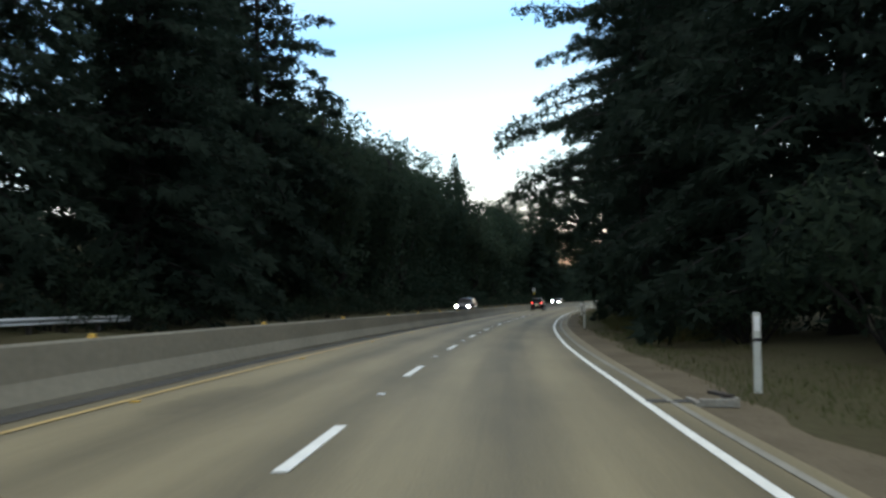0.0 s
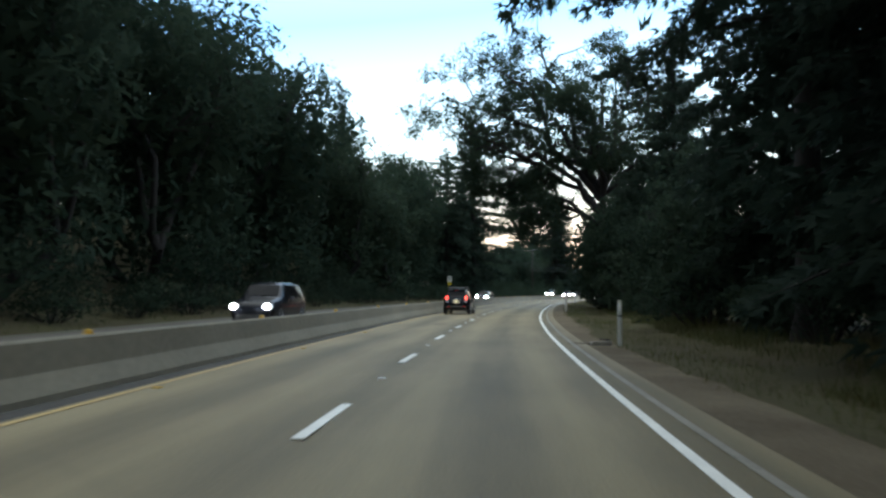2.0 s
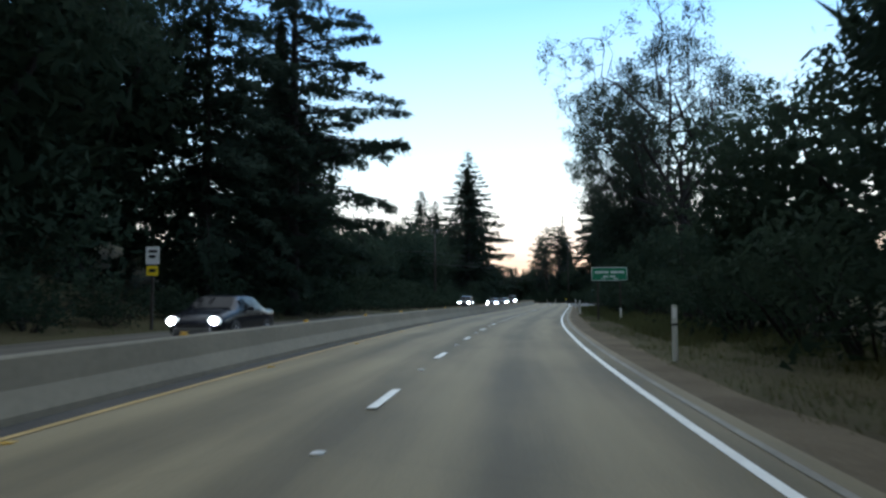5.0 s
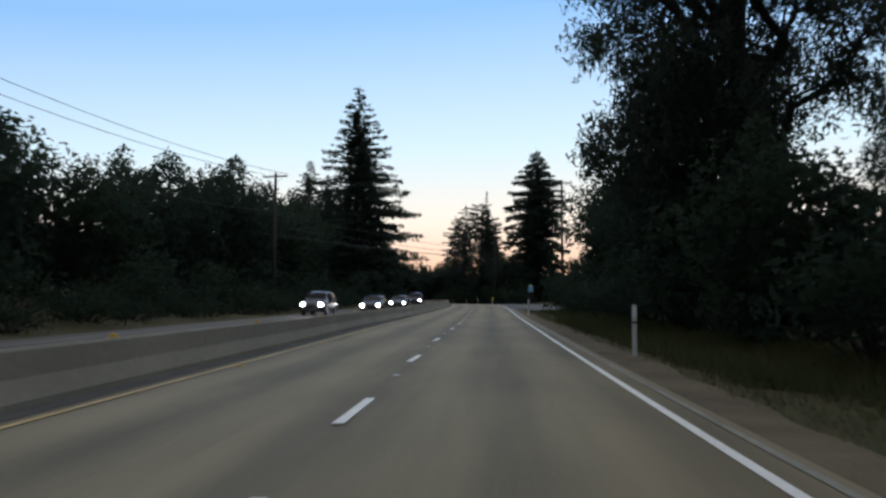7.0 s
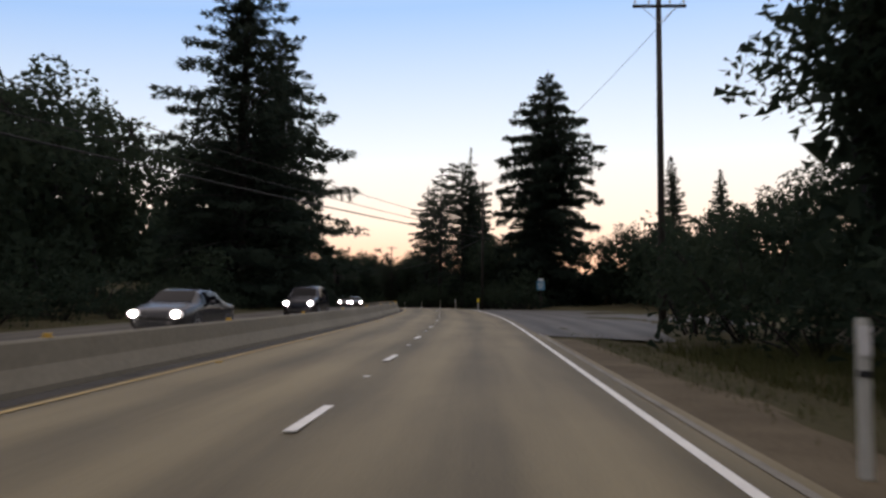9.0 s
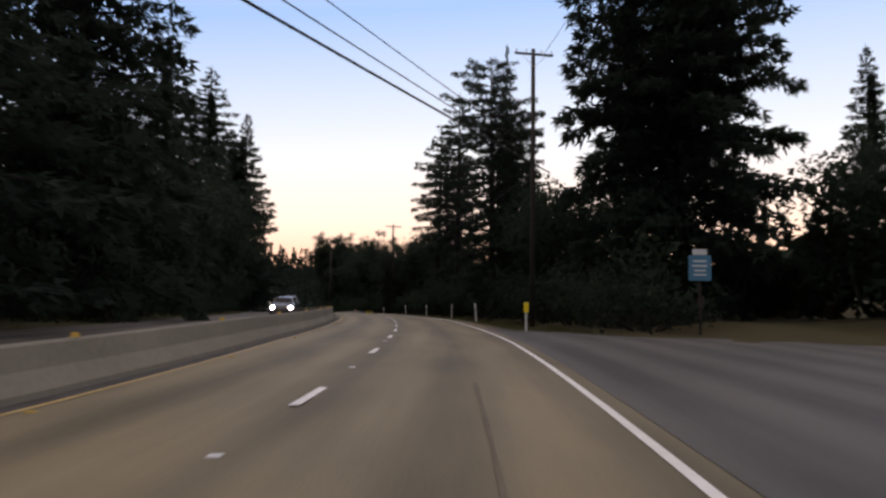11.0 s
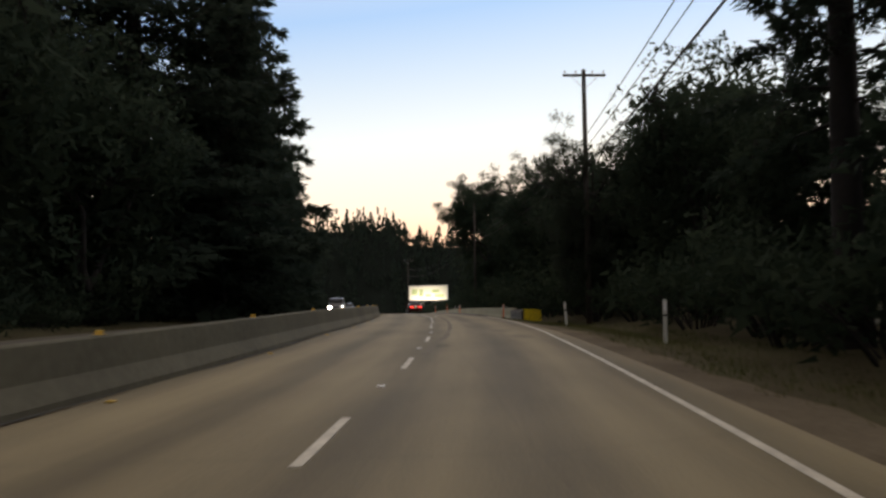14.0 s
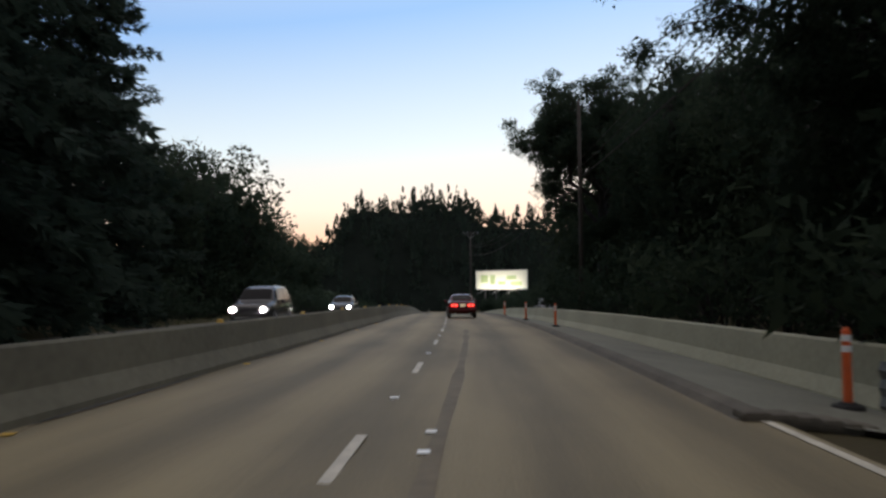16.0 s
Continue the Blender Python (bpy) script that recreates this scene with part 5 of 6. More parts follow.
def green_sign():
    ob = tagged(new("road_sign"), "green rectangular road sign with white border on two wooden posts", "road sign")
    panel = part("sign_panel", moved(rounded_plate(2.2, 0.84, 0.02, 0.08), (0, 0, 2.72)), SIGN_WHITE, ob, "white-bordered panel")
    part("sign_face", moved(rounded_plate(2.13, 0.77, 0.012, 0.07), (0, -0.014, 2.72)), SIGN_GREEN, panel, "green reflective face")
    rows = []
    x = -0.86
    for w in (0.13, 0.11, 0.12, 0.09, 0.09, 0.12):
        rows.append((x + w / 2, 2.83, w, 0.13))
        x += w + 0.03
    x = 0.12
    for w in (0.14, 0.11, 0.07, 0.07, 0.12, 0.13):
        rows.append((x + w / 2, 2.83, w, 0.13))
        x += w + 0.03
    text_bars(panel, rows + [(-0.22, 2.56, 0.32, 0.09), (0.2, 2.56, 0.34, 0.09), (-0.4, 2.41, 0.28, 0.05), (0.4, 2.41, 0.3, 0.05)], -0.024, SIGN_WHITE)
    for x, c in ((-0.72, POLE_WOOD), (0.66, POLE_WOOD)):
        part("sign_post", box((0.1, 0.1, 3.6), (x, 0.07, 1.3), 0.008), c, ob)
    part("post_sleeve", box((0.12, 0.12, 0.62), (0.66, 0.07, 0.26), 0.008), POST_WHITE, ob, "pale painted foot of the post")
    return ob


green_sign().matrix_basis = spot(175.6, 6.5, float(ground_z(175.6, 6.5)) + 0.27, -4)


def median_sign():
    ob = tagged(new("road_sign"), "small white road sign on a wooden post beyond the far lanes", "road sign")
    part("sign_post", box((0.1, 0.1, 3.7), (0, 0.06, 1.75), 0.008), POLE_WOOD, ob)
    p = part("sign_panel", moved(rounded_plate(0.62, 0.76, 0.014, 0.05), (0, 0, 3.15)), SIGN_WHITE, ob)
    text_bars(p, [(0, 3.33, 0.4, 0.12), (-0.02, 3.1, 0.3, 0.14)], -0.01, SIGN_BLACK)
    q = part("lower_panel", moved(rounded_plate(0.5, 0.42, 0.014, 0.04), (0, 0, 2.5)), SIGN_YELLOW, ob, "faded yellow lower panel")
    text_bars(q, [(0, 2.5, 0.3, 0.14)], -0.01, SIGN_BLACK)
    return ob


median_sign().matrix_basis = spot(157.2, -14.0, float(ground_z(157.2, -14.0)))


def blue_sign():
    ob = tagged(new("road_sign"), "faded blue roadside sign with a white tab on a thin post", "road sign")
    part("sign_post", box((0.09, 0.09, 3.2), (0, 0.06, 1.5), 0.008), POLE_WOOD, ob)
    p = part("sign_panel", moved(rounded_plate(0.86, 0.98, 0.014, 0.05), (0, 0, 2.52)), SIGN_BLUE, ob)
    text_bars(p, [(0, 2.78, 0.5, 0.07), (0, 2.6, 0.56, 0.07), (0, 2.42, 0.42, 0.07), (0, 2.26, 0.5, 0.06)], -0.01, SIGN_WHITE)
    part("sign_tab", moved(rounded_plate(0.54, 0.22, 0.014, 0.03), (0, 0, 3.13)), SIGN_WHITE, ob, "small white top tab")
    part("post_plate", moved(rounded_plate(0.26, 0.5, 0.014, 0.12), (0.02, 0, 1.2)), POLE_WOOD, ob, "weathered brown plate on the post")
    return ob


blue_sign().matrix_basis = spot(307, 11.5, float(ground_z(307, 11.5)), -3)


def hazard_sign():
    """Yellow panel with black slanting stripes at the wall's end."""
    ob = tagged(new("hazard_sign"), "yellow hazard panel with black diagonal stripes at the wall end", "road sign")
    w, h = 1.18, 0.82
    p = part("sign_panel", moved(rounded_plate(w, h, 0.014, 0.04), (0, 0, h / 2 + 0.08)), SIGN_YELLOW, ob)
    for k in range(-1, 7):
        x0 = -w / 2 + 0.02 + k * 0.235 - 0.3
        pts = []
        for x, z in ((x0, 0), (x0 + 0.078, 0), (x0 + 0.078 + 0.62, h), (x0 + 0.62, h)):
            pts.append((x, z))
        lo, hi = -w / 2 + 0.015, w / 2 - 0.015
        bm = bmesh.new()
        bm.faces.new([bm.verts.new((x, -0.012, z + 0.08)) for x, z in pts])
        for px, nx in ((lo, -1), (hi, 1)):
            bmesh.ops.bisect_plane(bm, geom=bm.verts[:] + bm.edges[:] + bm.faces[:], plane_co=(px, 0, 0), plane_no=(nx, 0, 0), clear_outer=True)
        if bm.faces:
            part("stripe", bm, SIGN_BLACK, p)
        else:
            bm.free()
    for x in (-0.4, 0.4):
        part("sign_leg", box((0.06, 0.05, 0.95), (x, 0.04, 0.35), 0.006), STEEL, ob)
    return ob


hazard_sign().matrix_basis = spot(401.6, 7.12, -0.46, -2)


def bollard():
    ob = tagged(new("traffic_bollard"), "orange plastic bollard with two white bands and a black base", "bollard", "wall bollards")
    bm = bmesh.new()
    tube(0.21, 0.19, (0, 0, 0), (0, 0, 0.05), 16, bm)
    tube(0.15, 0.09, (0, 0, 0.05), (0, 0, 0.09), 16, bm)
    part("base", bm, BLACK, ob, "black rubber base")
    part("tube", tube(0.058, 0.056, (0, 0, 0.09), (0, 0, 1.02), 16), ORANGE, ob)
    part("cap", tube(0.05, 0.03, (0, 0, 1.02), (0, 0, 1.06), 16), ORANGE, ob)
    for z in (0.74, 0.88):
        part("band", tube(0.0605, 0.0605, (0, 0, z), (0, 0, z + 0.085), 16), WHITE_REFLECTOR, ob, "white reflective band")
    return ob


b0 = bollard()
for k, (s, d) in enumerate(((406.8, 5.86), (431.4, 5.1), (441.0, 4.7), (453.3, 4.4))):
    z = -0.02 - 0.33 * float(np.interp(d, [4.1, 6.5], [0, 1])) + 0.02
    if k == 0:
        b0.matrix_basis = spot(s, d, z)
    else:
        copy_thing(b0, spot(s, d, z))

# the wall, its apron and the dike at the road's edge
tagged(new("roadside_wall", strip("roadside_wall", 406.9, 640, 2.5, [(6.42, -0.5), (6.44, -0.3), (6.6, -0.05), (6.68, 0.5), (6.72, 0.53), (6.84, 0.53), (6.88, 0.5), (7.0, -0.6)], WALL_CONCRETE)),
       "pale concrete wall beside the near lane", "wall", kind="structure")
tagged(new("apron", strip("apron", 404.6, 640, 2.5, [(3.98, 0.005), (6.5, -0.33)], APRON, cap=False)), "grey paved apron between dike and wall", "pavement", kind="structure")
tagged(new("dike", strip("dike", 404.4, 640, 2.2, [(3.60, -0.02), (3.70, 0.075), (3.80, 0.10), (3.92, 0.09), (4.05, -0.02)], DIKE)), "dark asphalt dike along the road edge", "kerb", kind="structure")
bm = bmesh.new()
for q in range(9):
    d0 = 3.8 + q * 0.26
    box((0.3, 0.34, 0.14), tuple((spot(404.5 + 0.02 * q * q, d0, 0.03 - 0.013 * q * q * 0.4 - 0.02 * q)).translation), 0.05, spot(404.5, d0).to_3x3().to_4x4(), bm)
me = bpy.data.meshes.new("dike_end")
bm.to_mesh(me)
bm.free()
me.materials.append(DIKE)
tagged(new("dike_end", me), "dark curved end of the asphalt dike", "kerb", kind="structure")


def crash_cushion(s0, s1, d):
    """The long steel crash cushion before the wall's end: bays of ribbed panels on posts, a nose in front."""
    ob = tagged(new("crash_cushion"), "dark steel crash cushion with ribbed side panels before the wall", "crash cushion")
    bays = 4
    for k in range(bays):
        a, c = s0 + (s1 - s0) * k / bays, s0 + (s1 - s0) * (k + 1) / bays + 0.12
        for side in (-1, 1):
            w = 0.3 - 0.012 * (bays - k)
            prof = [(d + side * (w + (0.035 if j % 2 else 0.0) + 0.004 * (k % 2)), -0.36 + 0.118 * j) for j in range(7)]
            mesh_part("side_panel", strip("side_panel", a, c, (c - a) / 3, prof + [(x - side * 0.01, z) for x, z in prof[::-1]], CUSHION), ob, "dark ribbed steel panel")
            for z in (-0.2, 0.2):
                part("bolt", tube(0.025, 0.025, tuple(spot(a + 0.12, d + side * (w + 0.04), z).translation), tuple(spot(a + 0.12, d + side * (w + 0.07), z).translation), 8), STEEL, ob, "pale bolt head")
        m = spot(a + 0.1, d, 0)
        part("post", box((0.5, 0.1, 0.86), tuple(spot(a + 0.1, d, -0.02).translation), 0.01, m.to_3x3().to_4x4()), CUSHION, ob)
    part("nose", tube(0.27, 0.27, tuple(spot(s0 - 0.05, d, -0.4).translation), tuple(spot(s0 - 0.05, d, 0.36).translation), 16), TRIM, ob, "rounded dark nose", smooth=False)
    part("rail", box((0.16, s1 - s0 + 0.4, 0.1), tuple(spot((s0 + s1) / 2, d, -0.42).translation), 0.01, spot((s0 + s1) / 2, d).to_3x3().to_4x4()), CUSHION, ob, "ground rail")


CUSHION = material("weathered_dark_steel", (0.09, 0.092, 0.092), 0.55, 0.4, spread=0.3, grain=9, stain=1.2, bump=0.15)
crash_cushion(402.3, 407.0, 6.75)


def drain(s, d):
    """An inlet in the dirt beside the edge line: concrete box, board on top, black plate for its inner shade, worn
    apron.
    """
    ob = tagged(new("drain_inlet"), "concrete drain inlet with a weathered board on the verge", "drain", "verge drains")
    bm = box((0.7, 0.12, 0.16), (0, -0.42, 0.04), 0.02)
    part("front_lip", bm, PALE_EDGE, ob)
    part("side_wall", box((0.12, 0.95, 0.2), (0.36, 0, 0.05), 0.02), PALE_EDGE, ob)
    part("side_wall", box((0.12, 0.95, 0.12), (-0.36, 0, 0.0), 0.02), PALE_EDGE, ob)
    part("inlet_shade", box((0.6, 0.8, 0.02), (0, 0, -0.01), 0.004), SIGN_BLACK, ob, "flat black plate for the shade inside the inlet")
    part("board", box((0.2, 0.72, 0.06), (0.18, 0.0, 0.17), 0.01, Matrix.Rotation(radians(14), 4, "Z")), POLE_WOOD, ob, "weathered wooden board")
    part("apron", box((0.95, 0.5, 0.012), (-0.86, 0.1, 0.012), 0.004), GUTTER, ob, "dark worn asphalt patch")
    ob.matrix_basis = spot(s, d, 0.0, 0, 0.62)


drain(9.8, 4.3)
drain(70.6, 4.4)


# ---------------------------------------------------------------- poles and wires
def utility_pole(h, arms):
    ob = tagged(new("utility_pole"), "tall dark wooden utility pole with crossarm and insulators", "utility pole", "utility poles")
    part("pole", tube(0.17, 0.11, (0, 0, -0.5), (0, 0, h), 10), POLE_WOOD, ob, smooth=True)
    for z in arms:
        arm = part("crossarm", box((2.3, 0.1, 0.12), (0, -0.14, z), 0.01), POLE_WOOD, ob)
        for x in (-1.05, -0.45, 0.45, 1.05):
            bm = tube(0.02, 0.02, (x, -0.14, z + 0.05), (x, -0.14, z + 0.14), 6)
            tube(0.05, 0.03, (x, -0.14, z + 0.14), (x, -0.14, z + 0.26), 8, bm)
            part("insulator", bm, STEEL, arm, "grey insulator")
        for sx in (-1, 1):
            part("arm_brace", tube(0.015, 0.015, (sx * 0.75, -0.16, z - 0.05), (0, -0.14, z - 0.75), 5), STEEL, ob)
    return ob


POLES = {"x": (205.9, -23.6, 12.1), "a": (241.9, -17.1, 12.1), "c": (261.3, 9.6, 14.2), "b": (320.6, 7.6, 15.8), "p": (390.4, 8.3, 13.4), "q": (446.0, 8.9, 14.3), "r": (505, 4.0, 12.0), "w": (163, -31, 13)}
for key, (s, d, z) in POLES.items():
    g = float(ground_z(s, d))
    utility_pole(z - g, () if key == "q" else (z - g - 0.35,)).matrix_basis = spot(s, d, g, {"b": 6, "a": -8}.get(key, 0))


def wires(a, b, ends, sag, radii):
    """Wires between two poles; ends: for each, the offsets (up, right) at both poles."""
    ob = tagged(new("overhead_wires"), "sagging dark overhead wires between utility poles", "power line", "overhead wires")
    (s0, d0, z0), (s1, d1, z1) = POLES[a], POLES[b]
    for (u0, x0, u1, x1), r in zip(ends, radii):
        p, q = Vector(place(s0, d0 + x0, z0 + u0)), Vector(place(s1, d1 + x1, z1 + u1))
        V, F = [], []
        n = 18
        side = (q - p).cross(Vector((0, 0, 1))).normalized()
        for k in range(n + 1):
            t = k / n
            c = p.lerp(q, t) - Vector((0, 0, sag * 4 * t * (1 - t)))
            for j in range(4):
                V.append(tuple(c + side * r * math.cos(j * 1.5708) + Vector((0, 0, r * math.sin(j * 1.5708)))))
        for k in range(n):
            for j in range(4):
                F.append([4 * k + j, 4 * k + (j + 1) % 4, 4 * k + 4 + (j + 1) % 4, 4 * k + 4 + j])
        mesh_part("wire", mesh_of("wire", V, F, BLACK), ob)


PAIR = ((-0.1, -1, -0.1, -1), (-0.1, 1, -0.1, 1), (-3.4, 0, -3.4, 0))
wires("w", "x", PAIR[:2], 1.2, (0.018, 0.018))
wires("x", "a", PAIR, 0.7, (0.018, 0.018, 0.03))
wires("a", "b", ((-5.2, -2.0, -7.2, 1.0), (-4.4, -1.6, -6.7, 0.6), (-3.4, -1.0, -6.0, 0.2)), 0.35, (0.045, 0.025, 0.022))
wires("c", "b", ((-0.1, 1.0, -0.3, 0.6),), 1.0, (0.016,))
wires("b", "p", ((-6.0, -0.3, -4.0, -0.25), (-6.3, 0, -4.3, 0), (-7.0, 0.2, -5.0, 0.2)), 0.9, (0.02, 0.02, 0.045))
wires("p", "q", ((-4.0, -0.25, -4.1, -0.15), (-4.3, 0, -4.5, 0), (-5.0, 0.2, -5.1, 0.12)), 0.5, (0.025, 0.025, 0.045))
wires("q", "r", ((-4.1, -0.15, -2, -0.3), (-4.5, 0, -2.2, 0.3), (-5.1, 0.12, -3.4, 0)), 1.6, (0.02, 0.02, 0.04))


# ---------------------------------------------------------------- billboard
def billboard():
    p, q = Vector((77.6, 541.7, 7.3)), Vector((88.2, 530.2, 7.2))
    mid, along = (p + q) / 2, (q - p)
    w, h = along.length * 0.97, 3.7
    yaw = math.atan2(along.y, along.x)
    ob = tagged(new("billboard"), "wide floodlit billboard on steel legs beyond the road", "billboard")
    ob.matrix_basis = Matrix.Translation((mid.x, mid.y, mid.z - h)) @ Matrix.Rotation(yaw, 4, "Z")
    panel = part("panel", box((w, 0.18, h), (0, 0, h / 2), 0.02), BOARD, ob, "pale printed panel")
    for x, z, a, b in ((-4.9, 2.1, 2.2, 1.5), (-2.3, 1.9, 1.5, 1.9), (0.4, 1.2, 2.2, 0.7), (3.2, 2.3, 2.8, 0.8), (4.6, 1.1, 3.2, 0.8)):
        part("print_block", box((a, 0.01, b), (x, -0.1, z), 0.002), BOARD_GREEN, panel, "pale green print")
    part("top_frame", box((w + 0.2, 0.26, 0.12), (0, 0, h + 0.06), 0.01), STEEL, ob)
    part("bottom_frame", box((w + 0.2, 0.26, 0.12), (0, 0, -0.06), 0.01), STEEL, ob)
    for x in (-5, -1.7, 1.7, 5):
        part("leg", box((0.22, 0.3, 9.0), (x, 0.25, -4.4), 0.02), TRIM, ob)
    for x in (-4.2, 0, 4.2):
        part("lamp_arm", tube(0.04, 0.04, (x, -0.1, -0.1), (x, -2.6, -0.9), 6), STEEL, ob)
        part("floodlight", box((0.9, 0.25, 0.16), (x, -2.65, -0.9), 0.03), TRIM, ob, "floodlight housing")
        lamp = bpy.data.lights.new("floodlight_beam", "AREA")
        lamp.shape, lamp.size, lamp.size_y, lamp.energy, lamp.color = "RECTANGLE", 0.8, 0.2, BOARD_LIGHT, (1.0, 0.97, 0.85)
        lo = new("floodlight_beam", lamp)
        lo.matrix_world = ob.matrix_basis @ look((x, -2.65, -0.76), (x, 0.0, 2.4))


BOARD_LIGHT = 190
billboard()


# ---------------------------------------------------------------- guard rail on the far verge
def guard_rail():
    ob = tagged(new("guard_rail"), "grey steel guard rail on the far verge", "guard rail")
    prof = [(-14.70, 0.52), (-14.62, 0.56), (-14.70, 0.64), (-14.62, 0.72), (-14.70, 0.80), (-14.72, 0.79), (-14.64, 0.72), (-14.72, 0.64), (-14.64, 0.57), (-14.72, 0.52)]
    mesh_part("rail", strip("rail", -40, 30.0, 2.0, prof, STEEL), ob)
    for s in np.arange(-38, 30, 2.0):
        part("post", box((0.14, 0.16, 0.95), tuple(spot(float(s), -14.82, 0.35).translation), 0.01), POLE_WOOD, ob)


guard_rail()


# ---------------------------------------------------------------- vehicles
def lerp(a, b, t):
    return a + (b - a) * t


class Body:
    """A car body lofted through cross-sections along its length; y = 0 at the tail."""

    def __init__(self, rows):
        self.rows = rows
        self.ys = [r[0] for r in rows]

    def at(self, y):
        return [float(np.interp(y, self.ys, [r[k] for r in self.rows])) for k in range(1, 7)]

    def ring(self, y):
        zb, belt, top, ws, wb, wt = self.at(y)
        wm = max(ws, wb) + 0.012
        half = [(ws * 0.82, zb), (ws * 0.97, zb + 0.05), (ws + 0.005, zb + 0.14), (wm, lerp(zb, belt, 0.5)), (wm - 0.006, lerp(zb, belt, 0.8)), (wb, belt),
                (lerp(wb, wt, 0.5) + 0.012, lerp(belt, top, 0.5)), (wt + 0.01, lerp(belt, top, 0.88)), (wt * 0.9, lerp(belt, top, 0.985)), (wt * 0.5, top + 0.012)]
        return [(x, y, z) for x, z in half] + [(-x, y, z) for x, z in half[::-1]]

    def mesh(self, mat):
        V, F = [], []
        ys = sorted(set(self.ys + [round(float(q), 3) for q in np.linspace(self.ys[0], self.ys[-1], 28)]))
        n = 20
        for y in ys:
            V += self.ring(y)
        for k in range(len(ys) - 1):
            for j in range(n):
                a, b = k * n + j, k * n + (j + 1) % n
                F.append([a, a + n, b + n, b])
        F += [list(range(n)), [(len(ys) - 1) * n + q for q in range(n)][::-1]]
        return mesh_of("body", V, F, mat, smooth=True)

    def side_pane(self, y0, y1, v0, v1, sx, slant0=0.0, slant1=0.0):
        V, F = [], []
        n = 6
        for k in range(n + 1):
            for j in range(4):
                v = lerp(v0, v1, j / 3)
                y = lerp(y0 + slant0 * v, y1 + slant1 * v, k / n)
                zb, belt, top, ws, wb, wt = self.at(y)
                V.append((sx * (lerp(wb, wt + 0.01, v) + 0.022 + 0.01 * math.sin(v * 3.14)), y, lerp(belt, top, v)))
        for k in range(n):
            for j in range(3):
                a = k * 4 + j
                F.append([a, a + 1, a + 5, a + 4] if sx < 0 else [a, a + 4, a + 5, a + 1])
        return mesh_of("side_window", V, F, GLASS, smooth=True)

    def top_pane(self, y0, y1, inset=0.08, lift=0.02):
        V, F = [], []
        n = 7
        for k in range(n + 1):
            y = lerp(y0, y1, k / n)
            top, wt = self.at(y)[2], self.at(y)[5]
            for j in range(6):
                u = j / 5 * 2 - 1
                V.append((u * (wt - inset), y, top + 0.012 * (1 - u * u) + lift))
        for k in range(n):
            for j in range(5):
                a = k * 6 + j
                F.append([a, a + 1, a + 7, a + 6])
        return mesh_of("window", V, F, GLASS, smooth=True)


def wheel(parent, x, y, r, width, rim_mat):
    """Tyre with rounded shoulders; rim with five spokes."""
    sx = 1 if x > 0 else -1
    w = new("wheel")
    w.parent = parent
    w.matrix_basis = Matrix.Translation((x, y, r)) @ Matrix.Rotation(radians(90), 4, "Y")
    bm = bmesh.new()
    n = 24
    prof = [(r * 0.66, -width * 0.46), (r * 0.9, -width * 0.5), (r * 0.985, -width * 0.36), (r, 0), (r * 0.985, width * 0.36), (r * 0.9, width * 0.5), (r * 0.66, width * 0.46)]
    rings = [[bm.verts.new((math.cos(2 * math.pi * k / n) * a, math.sin(2 * math.pi * k / n) * a, z)) for k in range(n)] for a, z in prof]
    for p, q in zip(rings, rings[1:]):
        for k in range(n):
            bm.faces.new((p[k], p[(k + 1) % n], q[(k + 1) % n], q[k]))
    part("tyre", bm, BLACK, w, "black tyre", smooth=True)
    bm = bmesh.new()
    z = sx * width * 0.34
    tube(r * 0.17, r * 0.15, (0, 0, z - 0.03), (0, 0, z + 0.03), 12, bm)
    for k in range(5):
        a = 2 * math.pi * k / 5
        box((r * 0.56, r * 0.15, 0.03), (math.cos(a) * r * 0.38, math.sin(a) * r * 0.38, z), 0.008, Matrix.Rotation(a, 4, "Z"), bm)
    ring = [[bm.verts.new((math.cos(2 * math.pi * k / n) * a, math.sin(2 * math.pi * k / n) * a, q)) for k in range(n)] for a, q in ((r * 0.6, z - sx * 0.02), (r * 0.61, z + sx * 0.02), (r * 0.675, z + sx * 0.025), (r * 0.68, z - sx * 0.04))]
    for p, q in zip(ring, ring[1:]):
        for k in range(n):
            bm.faces.new((p[k], p[(k + 1) % n], q[(k + 1) % n], q[k]))
    part("rim", bm, rim_mat, w, "alloy rim with five spokes")


def lens(size, at, yaw=0.0, pitch=0.0):
    bm = bmesh.new()
    bmesh.ops.create_uvsphere(bm, u_segments=14, v_segments=9, radius=0.5, matrix=Matrix.Translation(at) @ Matrix.Rotation(radians(yaw), 4, "Z") @ Matrix.Rotation(radians(pitch), 4, "X") @ Matrix.Diagonal((*size, 1)))
    return bm


def arch(parent, x, y, r):
    sx = 1 if x > 0 else -1
    bm = bmesh.new()
    n = 18
    pts = [(y + math.cos(math.pi * k / n) * r, 0.30 + math.sin(math.pi * k / n) * r * 0.98) for k in range(n + 1)] + [(y - r, 0.17), (y + r, 0.17)]
    f = bm.faces.new([bm.verts.new((x, a, b)) for a, b in pts])
    e = bmesh.ops.extrude_face_region(bm, geom=[f])
    bmesh.ops.translate(bm, verts=[v for v in e["geom"] if isinstance(v, bmesh.types.BMVert)], vec=(-sx * 0.1, 0, 0))
    bmesh.ops.recalc_face_normals(bm, faces=bm.faces)
    part("wheel_arch", bm, TRIM, parent, "dark wheel arch")


